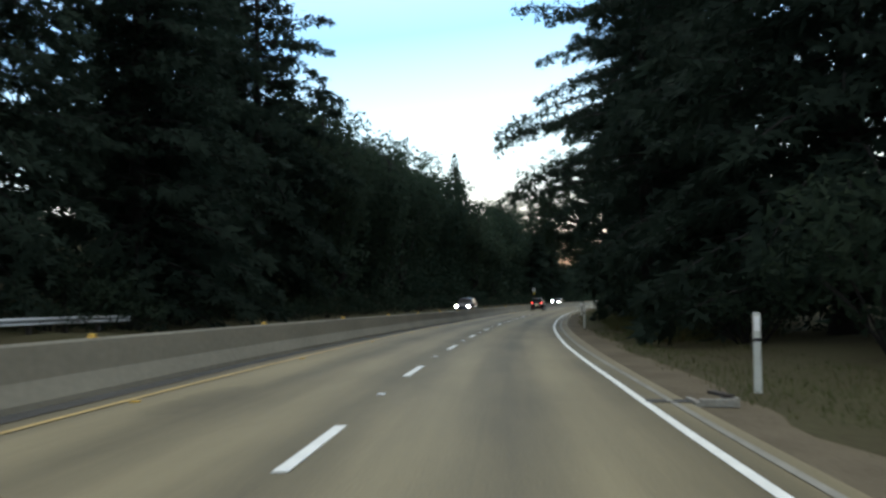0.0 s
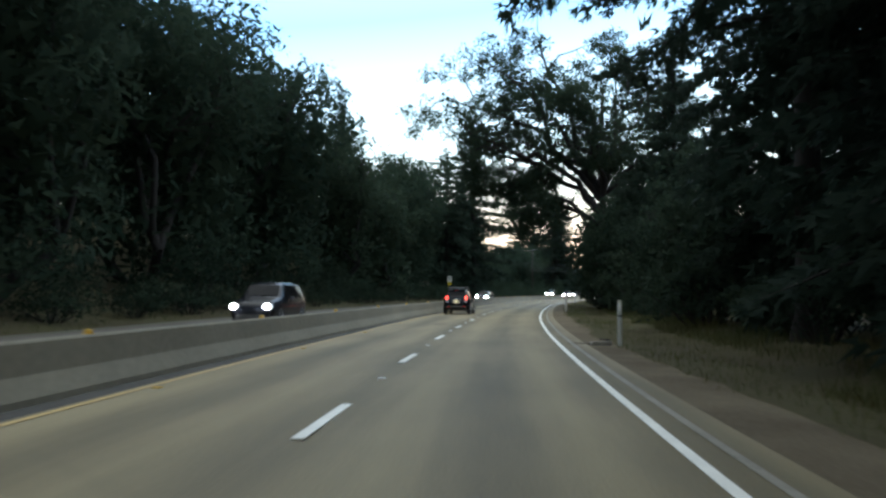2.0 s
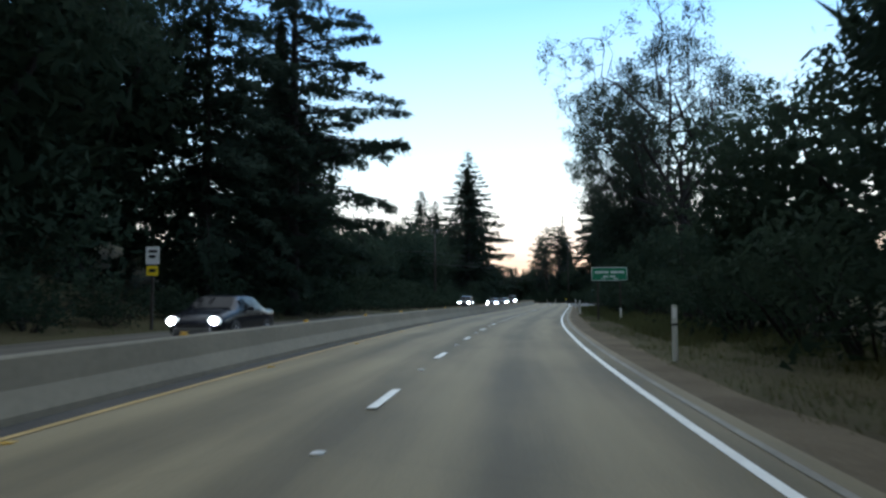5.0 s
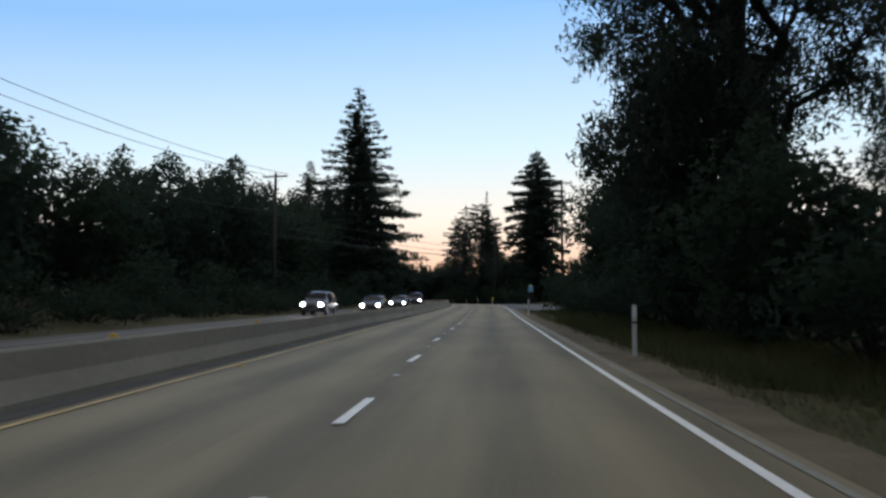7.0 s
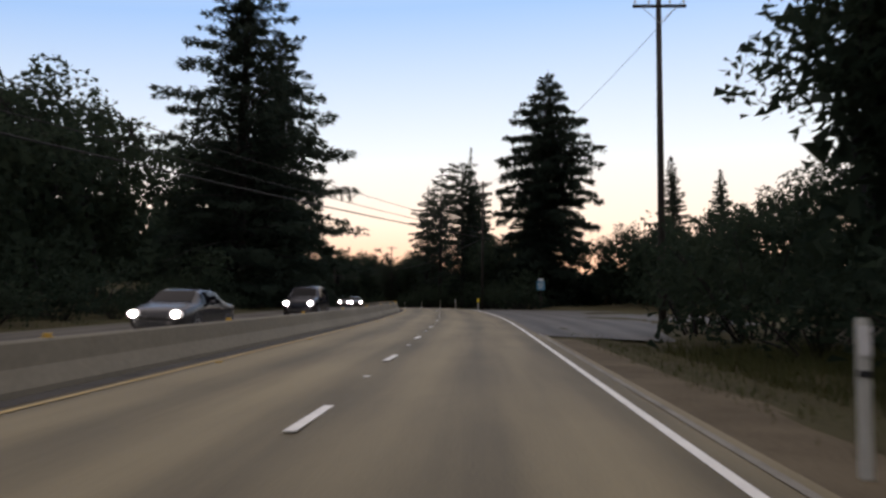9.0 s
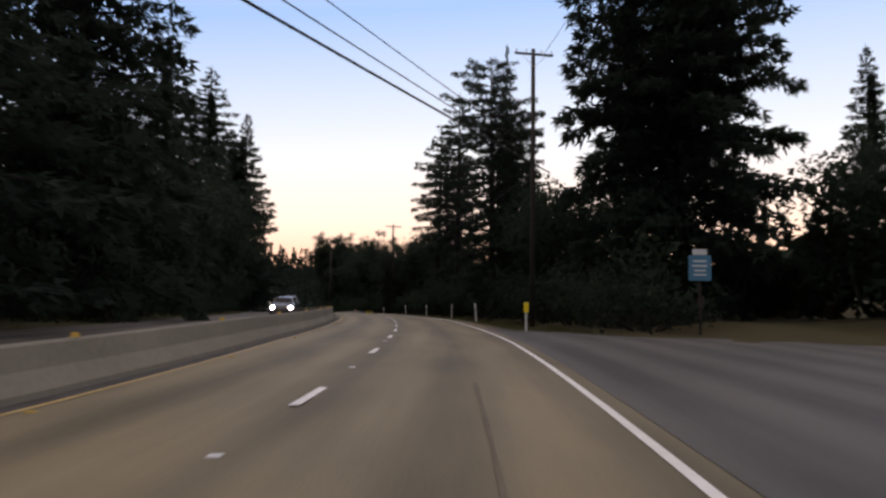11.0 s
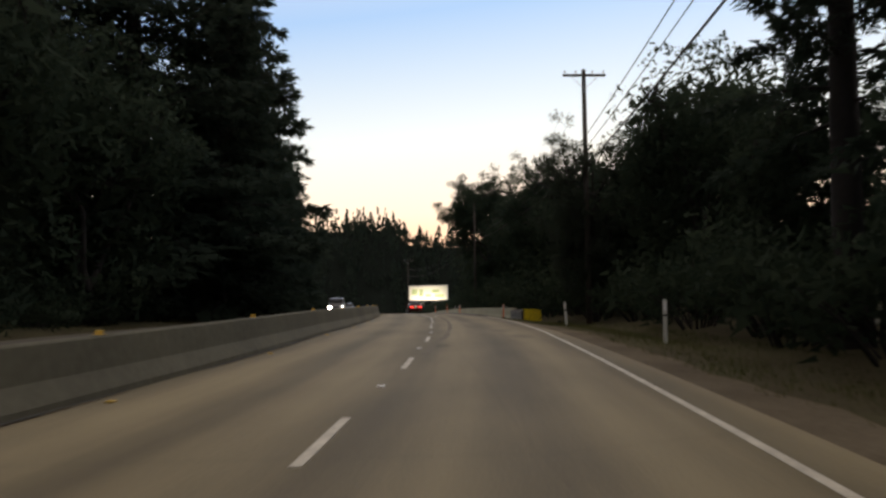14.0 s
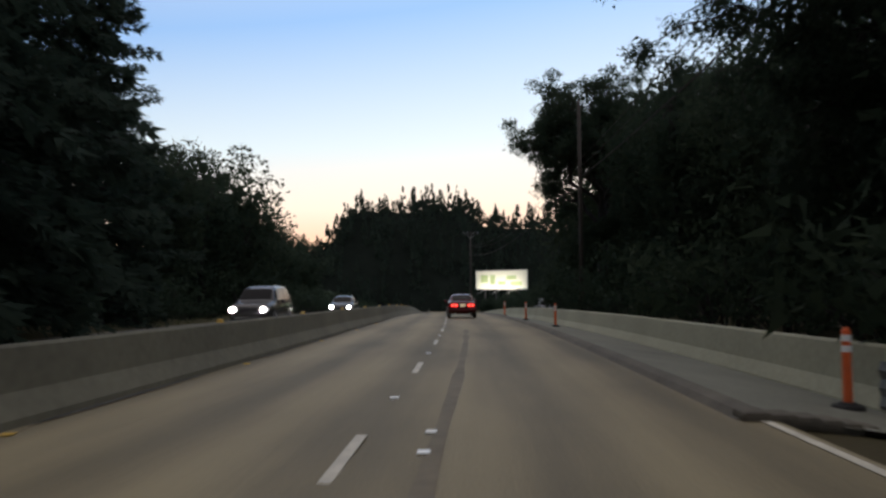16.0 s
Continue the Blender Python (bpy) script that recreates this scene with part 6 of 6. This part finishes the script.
HATCH = [(0.0, 0.37, 0.60, 0.64, 0.56, 0.56, 0.50), (0.02, 0.33, 0.68, 0.72, 0.66, 0.655, 0.58), (0.06, 0.30, 0.90, 0.95, 0.735, 0.705, 0.61), (0.13, 0.28, 0.985, 1.09, 0.768, 0.735, 0.60), (0.22, 0.26, 1.0, 1.25, 0.785, 0.748, 0.575),
         (0.31, 0.24, 1.0, 1.39, 0.79, 0.755, 0.55), (0.42, 0.22, 0.995, 1.465, 0.795, 0.76, 0.535), (0.7, 0.2, 0.99, 1.5, 0.8, 0.765, 0.53), (1.1, 0.2, 0.975, 1.52, 0.8, 0.77, 0.53), (1.75, 0.2, 0.955, 1.515, 0.8, 0.77, 0.53),
         (2.1, 0.2, 0.945, 1.47, 0.8, 0.77, 0.535), (2.45, 0.2, 0.935, 1.29, 0.8, 0.77, 0.57), (2.82, 0.2, 0.93, 1.05, 0.8, 0.765, 0.62), (3.1, 0.22, 0.9, 0.98, 0.785, 0.75, 0.62), (3.35, 0.24, 0.83, 0.9, 0.755, 0.715, 0.6),
         (3.5, 0.27, 0.76, 0.82, 0.70, 0.66, 0.56), (3.60, 0.32, 0.66, 0.72, 0.60, 0.57, 0.5), (3.64, 0.38, 0.58, 0.62, 0.48, 0.46, 0.42)]
SEDAN = [(0.0, 0.42, 0.84, 0.87, 0.70, 0.70, 0.62), (0.06, 0.34, 0.90, 0.96, 0.79, 0.79, 0.68), (0.2, 0.28, 0.92, 1.0, 0.83, 0.83, 0.70), (0.78, 0.22, 0.93, 1.03, 0.85, 0.84, 0.68), (1.3, 0.2, 0.93, 1.34, 0.855, 0.84, 0.60),
         (1.62, 0.2, 0.93, 1.41, 0.855, 0.84, 0.58), (2.5, 0.2, 0.92, 1.41, 0.855, 0.84, 0.58), (2.85, 0.2, 0.91, 1.34, 0.855, 0.84, 0.60), (3.4, 0.2, 0.90, 0.99, 0.85, 0.82, 0.68), (3.7, 0.21, 0.86, 0.94, 0.84, 0.80, 0.68),
         (4.2, 0.25, 0.76, 0.83, 0.80, 0.76, 0.64), (4.42, 0.3, 0.66, 0.72, 0.7, 0.66, 0.58), (4.5, 0.38, 0.58, 0.62, 0.58, 0.55, 0.5)]
WAGON = [(0.0, 0.45, 0.95, 1.0, 0.74, 0.74, 0.66), (0.05, 0.36, 1.0, 1.1, 0.82, 0.82, 0.70), (0.2, 0.3, 1.02, 1.45, 0.86, 0.85, 0.66), (0.4, 0.27, 1.02, 1.66, 0.87, 0.86, 0.64), (1.3, 0.25, 1.0, 1.72, 0.88, 0.87, 0.64),
         (2.4, 0.25, 1.0, 1.7, 0.88, 0.87, 0.64), (2.8, 0.25, 0.99, 1.6, 0.88, 0.87, 0.65), (3.3, 0.25, 0.98, 1.14, 0.87, 0.85, 0.72), (3.6, 0.26, 0.96, 1.06, 0.86, 0.84, 0.72), (4.1, 0.28, 0.88, 0.98, 0.83, 0.8, 0.7),
         (4.35, 0.33, 0.76, 0.84, 0.74, 0.72, 0.64), (4.42, 0.4, 0.66, 0.72, 0.62, 0.6, 0.55)]


def car(name, label, rows, colour, group, axles, r, panes, rear, front, lit_front, half):
    ob = tagged(new(name), label, "car", group)
    b = Body(rows)
    length = rows[-1][0]
    mesh_part("body", b.mesh(colour), ob)
    for sx in (-1, 1):
        for y0, y1, s0, s1 in panes:
            mesh_part("side_window", b.side_pane(y0, y1, 0.1, 0.86, sx, s0, s1), ob, "dark tinted glass")
        for y in axles:
            arch(ob, sx * (half + 0.012), y, r * 1.2)
            wheel(ob, sx * (half - 0.075), y, r, 0.2, RIM)
        my = front[0] - 0.35
        mz = b.at(my)[1] + 0.08
        part("mirror", lens((0.2, 0.12, 0.15), (sx * (half + 0.09), my, mz)), colour, ob, "door mirror", smooth=True)
        part("door_handle", box((0.02, 0.16, 0.025), (sx * (half + 0.012), axles[0] + 0.55, b.at(1.2)[1] - 0.1), 0.006), TRIM, ob)
        part("sill", box((0.06, axles[1] - axles[0] - 0.7, 0.08), (sx * (half - 0.02), (axles[0] + axles[1]) / 2, 0.22), 0.015), TRIM, ob)
        fy = length - 0.2
        if lit_front:
            hz = b.at(length - 0.2)[1] - 0.06
            lamp = part("headlight", lens((0.4, 0.2, 0.26), (sx * (half - 0.25), length - 0.06, hz)), HEAD_LAMP, ob, "bright lit headlight", smooth=True)
            part("bulb", lens((0.21, 0.1, 0.19), (sx * (half - 0.25), length + 0.01, hz)), HEAD_BULB, lamp, "glaring bulb", smooth=True)
        else:
            part("headlight", lens((0.3, 0.3, 0.17), (sx * (half - 0.2), fy - 0.12, b.at(fy)[1] - 0.05)), CLEAR_LENS, ob, "clear headlight", smooth=True)
    mesh_part("rear_window", b.top_pane(*rear), ob, "dark rear glass")
    mesh_part("windscreen", b.top_pane(*front), ob, "dark windscreen glass")
    part("front_bumper", box((half * 1.3, 0.12, 0.2), (0, length - 0.05, 0.38), 0.04), TRIM, ob)
    return ob, b


def wheel_ring(r, t, at):
    """A thin ring that faces backwards."""
    bm = bmesh.new()
    n, k = 24, 6
    rings = []
    for i in range(n):
        a = 2 * math.pi * i / n
        out = Vector((math.cos(a), 0, math.sin(a)))
        rings.append([bm.verts.new(Vector(at) + out * (r + t * math.cos(2 * math.pi * j / k)) + Vector((0, t * math.sin(2 * math.pi * j / k), 0))) for j in range(k)])
    for i in range(n):
        p, q = rings[i], rings[(i + 1) % n]
        for j in range(k):
            bm.faces.new((p[j], p[(j + 1) % k], q[(j + 1) % k], q[j]))
    bmesh.ops.recalc_face_normals(bm, faces=bm.faces)
    return bm


def wheel_lip(x, y, r):
    """A rolled lip round a wheel opening."""
    sx = 1 if x > 0 else -1
    bm = bmesh.new()
    n, k = 20, 6
    rings = []
    for i in range(n + 1):
        a = radians(-14 + 208 * i / n)
        c = Vector((x, y + math.cos(a) * r, 0.295 + math.sin(a) * r))
        out = Vector((0, math.cos(a), math.sin(a)))
        rings.append([bm.verts.new(c + out * math.cos(2 * math.pi * j / k) * 0.028 + Vector((sx, 0, 0)) * math.sin(2 * math.pi * j / k) * 0.03) for j in range(k)])
    for p, q in zip(rings, rings[1:]):
        for j in range(k):
            bm.faces.new((p[j], p[(j + 1) % k], q[(j + 1) % k], q[j]))
    bmesh.ops.recalc_face_normals(bm, faces=bm.faces)
    return bm


def wedge(pts, depth, at_y):
    """A thin plate with the outline of (x, z) points, facing backwards."""
    bm = bmesh.new()
    f = bm.faces.new([bm.verts.new((x, at_y, z)) for x, z in pts])
    e = bmesh.ops.extrude_face_region(bm, geom=[f])
    bmesh.ops.translate(bm, verts=[v for v in e["geom"] if isinstance(v, bmesh.types.BMVert)], vec=(0, depth, 0))
    bmesh.ops.recalc_face_normals(bm, faces=bm.faces)
    bmesh.ops.bevel(bm, geom=bm.edges[:], offset=0.008, segments=2, affect="EDGES", profile=0.6)
    return bm


def small_hatchback():
    black = paint("black_car_paint", (0.006, 0.0055, 0.009))
    grey = material("grey_plastic", (0.1, 0.1, 0.095), 0.6, spread=0.1, grain=30, bump=0.05)
    ob, b = car("hatchback", "small black five-door hatchback with roof rack and lit tail lamps", HATCH, black, "cars in the near lanes", (0.55, 2.92), 0.3,
                ((0.66, 1.28, 0.16, 0.02), (1.33, 2.5, 0.0, -0.42)), (0.15, 0.37, 0.06, 0.015), (2.2, 2.78, 0.05, 0.02), False, 0.8)
    for sx in (-1, 1):
        lamp = part("tail_lamp", lens((0.2, 0.16, 0.215), (sx * 0.588, 0.1, 1.0), sx * 12, -10), RED_LAMP, ob, "lit round red tail lamp", smooth=True)
        part("lamp_core", lens((0.105, 0.05, 0.075), (sx * 0.58, 0.02, 1.045)), RED_CORE, lamp, "glowing upper bulb", smooth=True)
        part("lamp_core", lens((0.105, 0.05, 0.075), (sx * 0.58, 0.018, 0.955)), RED_CORE, lamp, "glowing lower bulb", smooth=True)
        part("lamp_rim", wheel_ring(0.112, 0.016, (sx * 0.588, 0.055, 1.0)), TRIM, lamp, "dark lamp surround", smooth=True)
        part("clear_lamp", wedge([(sx * x, z) for x, z in ((0.53, 0.885), (0.66, 0.885), (0.675, 0.82), (0.6, 0.735), (0.5, 0.76))], 0.06, 0.022), CLEAR_LENS, ob, "clear reversing lamp")
        part("rear_reflector", box((0.17, 0.03, 0.045), (sx * 0.47, -0.035, 0.47), 0.01), RED_DIM, ob, "red rear reflector")
        part("roof_rail", tube(0.016, 0.016, (sx * 0.5, 0.55, 1.535), (sx * 0.495, 1.95, 1.545), 8), STEEL, ob, "grey roof rail")
        part("rail_foot", box((0.04, 0.09, 0.04), (sx * 0.5, 0.58, 1.515), 0.01), TRIM, ob)
        for y in (0.55, 2.92):
            part("wheel_lip", wheel_lip(sx * 0.802, y, 0.352), black, ob, smooth=True)
        part("door_seam", box((0.008, 0.012, 0.62), (sx * 0.807, 1.3, 0.62), 0.002), BLACK, ob)
        part("bright_sill_trim", box((0.012, 1.5, 0.014), (sx * 0.79, 1.5, 0.955), 0.004, Matrix.Rotation(radians(-1.6), 4, "X")), STEEL, ob, "thin bright window sill trim")
        part("mud_flap", box((0.2, 0.02, 0.16), (sx * 0.68, 0.2, 0.24), 0.006), BLACK, ob)
    rack = new("roof_rack")
    rack.parent = ob
    for y in (0.74, 1.6):
        part("cross_bar", box((1.2, 0.06, 0.03), (0, y, 1.635), 0.012), STEEL, rack, "grey metal cross bar")
        for sx in (-1, 1):
            part("rack_foot", wedge([(sx * 0.43, 1.62), (sx * 0.555, 1.62), (sx * 0.545, 1.53), (sx * 0.46, 1.53)], 0.09, y - 0.045), BLACK, rack)
    part("spoiler", box((0.96, 0.24, 0.034), (0, 0.35, 1.475), 0.014, Matrix.Rotation(radians(-8), 4, "X")), black, ob)
    part("brake_lamp", box((0.26, 0.02, 0.018), (0, 0.225, 1.455), 0.004), RED_DIM, ob, "unlit high brake lamp")
    part("rear_bumper", wedge([(-0.72, 0.64), (-0.6, 0.68), (0.6, 0.68), (0.72, 0.64), (0.7, 0.5), (0.62, 0.44), (-0.62, 0.44), (-0.7, 0.5)], 0.12, -0.022), black, ob)
    part("lower_valance", wedge([(-0.56, 0.5), (0.56, 0.5), (0.62, 0.39), (0.42, 0.43), (-0.42, 0.43), (-0.62, 0.39)], 0.1, -0.034), grey, ob, "grey lower valance")
    part("underside", box((1.15, 0.12, 0.15), (0, 0.08, 0.33), 0.03), BLACK, ob)
    part("exhaust", tube(0.026, 0.026, (-0.4, -0.02, 0.3), (-0.4, 0.2, 0.3), 10), STEEL, ob, "steel exhaust pipe")
    part("plate_recess", wedge([(-0.3, 0.87), (0.3, 0.87), (0.25, 0.7), (-0.25, 0.7)], 0.03, 0.0), TRIM, ob)
    plate = part("number_plate", box((0.31, 0.012, 0.155), (0, -0.012, 0.775), 0.004), PLATE, ob, "pale plate with a glow of its own")
    text_bars(plate, [(-0.11 + 0.037 * k, 0.765, 0.024, 0.062) for k in range(7)] + [(0, 0.825, 0.16, 0.018)], -0.021, SIGN_BLACK)
    part("badge", box((0.14, 0.03, 0.045), (0, 0.045, 0.935), 0.012), STEEL, ob, "plain metal badge shape")
    part("chrome_strip", box((0.5, 0.03, 0.014), (0, 0.03, 0.885), 0.004), STEEL, ob)
    part("hatch_seam", box((1.2, 0.012, 0.008), (0, -0.012, 0.69), 0.002), BLACK, ob)
    part("rear_wiper", box((0.44, 0.012, 0.012), (0.12, 0.15, 1.13), 0.003, Matrix.Rotation(radians(-4), 4, "Y")), BLACK, ob)
    part("wiper_hub", tube(0.022, 0.018, (-0.08, 0.12, 1.1), (-0.08, 0.155, 1.11), 8), BLACK, ob)
    for x in (-0.1, 0.12):
        part("plate_lamp", lens((0.03, 0.02, 0.015), (x, -0.03, 0.66)), CLEAR_LENS, ob)
    return ob


small_hatchback().matrix_basis = spot(94.88, -1.62, 0.02, -0.6, 0.97)


def red_sedan():
    ob, b = car("sedan", "older dark red sedan with lit tail lamps", SEDAN, paint("dark_red_paint", (0.09, 0.012, 0.014)), "cars in the near lanes", (0.9, 3.5), 0.31,
                ((1.25, 2.0, 0.25, 0.0), (2.06, 3.05, 0.0, -0.25)), (0.82, 1.34, 0.06, 0.02), (2.88, 3.38, 0.06, 0.02), False, 0.855)
    for sx in (-1, 1):
        lamp = part("tail_lamp", box((0.4, 0.06, 0.16), (sx * 0.5, -0.02, 0.78), 0.03), RED_LAMP, ob, "lit red tail lamp")
        for x in (0.4, 0.6):
            part("lamp_core", lens((0.13, 0.05, 0.11), (sx * x, -0.05, 0.78)), RED_CORE, lamp, "glowing bulb", smooth=True)
        part("exhaust", tube(0.03, 0.03, (sx * 0.45, -0.05, 0.3), (sx * 0.45, 0.2, 0.3), 10), STEEL, ob)
    part("rear_bumper", box((1.62, 0.2, 0.2), (0, 0.0, 0.52), 0.06), paint("sedan_bumper_paint", (0.085, 0.012, 0.014)), ob)
    plate = part("number_plate", box((0.31, 0.012, 0.155), (0, -0.05, 0.78), 0.004), PLATE, ob, "pale plate with a glow of its own")
    text_bars(plate, [(-0.11 + 0.037 * k, 0.775, 0.024, 0.062) for k in range(7)], -0.058, SIGN_BLACK)
    return ob


red_sedan().matrix_basis = spot(442.0, 1.0, 0.02, 2)

ONCOMING = [("silver_car_paint", (0.04, 0.041, 0.044), "silver"), ("white_car_paint", (0.075, 0.075, 0.073), "white"), ("dark_car_paint", (0.01, 0.011, 0.016), "dark blue-grey"), ("grey_car_paint", (0.02, 0.02, 0.022), "grey")]


def oncoming(kind, tint):
    name, col, word = ONCOMING[tint]
    mat = bpy.data.materials.get(name) or paint(name, col)
    if kind == "wagon":
        return car("estate_car", word + " tall estate car with bright headlights on", WAGON, mat, "oncoming cars", (0.85, 3.45), 0.33, ((0.6, 1.5, 0.12, 0.0), (1.58, 2.95, 0.0, -0.3)), (0.07, 0.38, 0.07, 0.015), (2.84, 3.28, 0.06, 0.02), True, 0.88)[0]
    return car("sedan", word + " sedan with bright headlights on", SEDAN, mat, "oncoming cars", (0.9, 3.5), 0.31, ((1.25, 2.0, 0.25, 0.0), (2.06, 3.05, 0.0, -0.25)), (0.82, 1.34, 0.06, 0.02), (2.88, 3.38, 0.06, 0.02), True, 0.855)[0]


# a van parked beyond the roadside wall
van = car("van", "pale grey van parked unlit beyond the roadside wall", WAGON, paint("van_paint", (0.3, 0.31, 0.32)), "", (0.85, 3.45), 0.33, ((0.6, 1.5, 0.12, 0.0), (1.58, 2.95, 0.0, -0.3)), (0.07, 0.38, 0.07, 0.015), (2.84, 3.28, 0.06, 0.02), False, 0.88)[0]
van.matrix_basis = spot(468.0, 9.2, float(ground_z(468.0, 9.2)), 180)

for kind, tint, s, d in (("wagon", 2, 77.5, -7.5), ("sedan", 2, 147, -7.2), ("wagon", 0, 229, -10.6), ("sedan", 3, 233, -7.2), ("sedan", 0, 250, -7.3), ("wagon", 2, 268, -7.3),
                         ("sedan", 1, 331, -7.4), ("wagon", 1, 349, -7.9), ("wagon", 3, 427, -7.9), ("sedan", 0, 449, -7.4)):
    length = 4.42 if kind == "wagon" else 4.5
    oncoming(kind, tint).matrix_basis = spot(s, d, 0.025, 180) @ Matrix.Translation((0, -length, 0))


# ---------------------------------------------------------------- verge grass
def make_grass(name, label, count, spans, seed, tall, mat, blade=0.01):
    rng = np.random.default_rng(seed)
    S, D = [], []
    for s0, s1, d0, d1, share in spans:
        n = int(count * share)
        S.append(rng.uniform(s0, s1, n))
        D.append(d0 + (d1 - d0) * rng.uniform(0, 1, n) ** 0.8)
    S, D = np.concatenate(S), np.concatenate(D)
    patch = np.array([noise.noise(Vector((a * 0.35, b * 0.7, 8.0))) for a, b in zip(S, D)])
    keep = patch > rng.uniform(-0.55, 0.25, len(S))
    S, D = S[keep], D[keep]
    P = place(S, D, ground_z(S, D) - 0.02)
    n = len(P)
    h = tall * rng.uniform(0.35, 1.2, n)
    a = rng.uniform(0, 6.283, n)
    side = np.stack([np.cos(a), np.sin(a), 0 * a], -1) * blade
    tip = P + np.stack([rng.normal(0, 0.3, n) * h, rng.normal(0, 0.3, n) * h, h], -1)
    V = np.stack([P - side, P + side, tip], 1).reshape(-1, 3)
    tagged(new(name, leaf_mesh(name, (V, np.arange(3 * n).reshape(-1, 3), 1), mat, np.tile([0.0, -0.35, 1.0], (n, 1)))), label, "grass", kind="stuff")


make_grass("verge_grass", "thin dry grass on the near verge", 125000, ((0, 256, 4.7, 9.0, 0.6), (310, 402, 4.6, 8.6, 0.4)), 3, 0.15, GRASS)
make_grass("far_verge_grass", "dry grass on the far verge", 26000, ((0, 460, -17.5, -13.3, 1.0),), 4, 0.22, GRASS)
make_grass("tall_grass", "long green grass along the foot of the wood", 120000, ((28, 62, 6.3, 11, 0.22), (62, 150, 7.8, 10.5, 0.2), (150, 190, 6.4, 10, 0.18), (190, 222, 5.2, 9.5, 0.26), (222, 250, 6.5, 10, 0.14)), 5, 0.42, TALL_GRASS, 0.014)
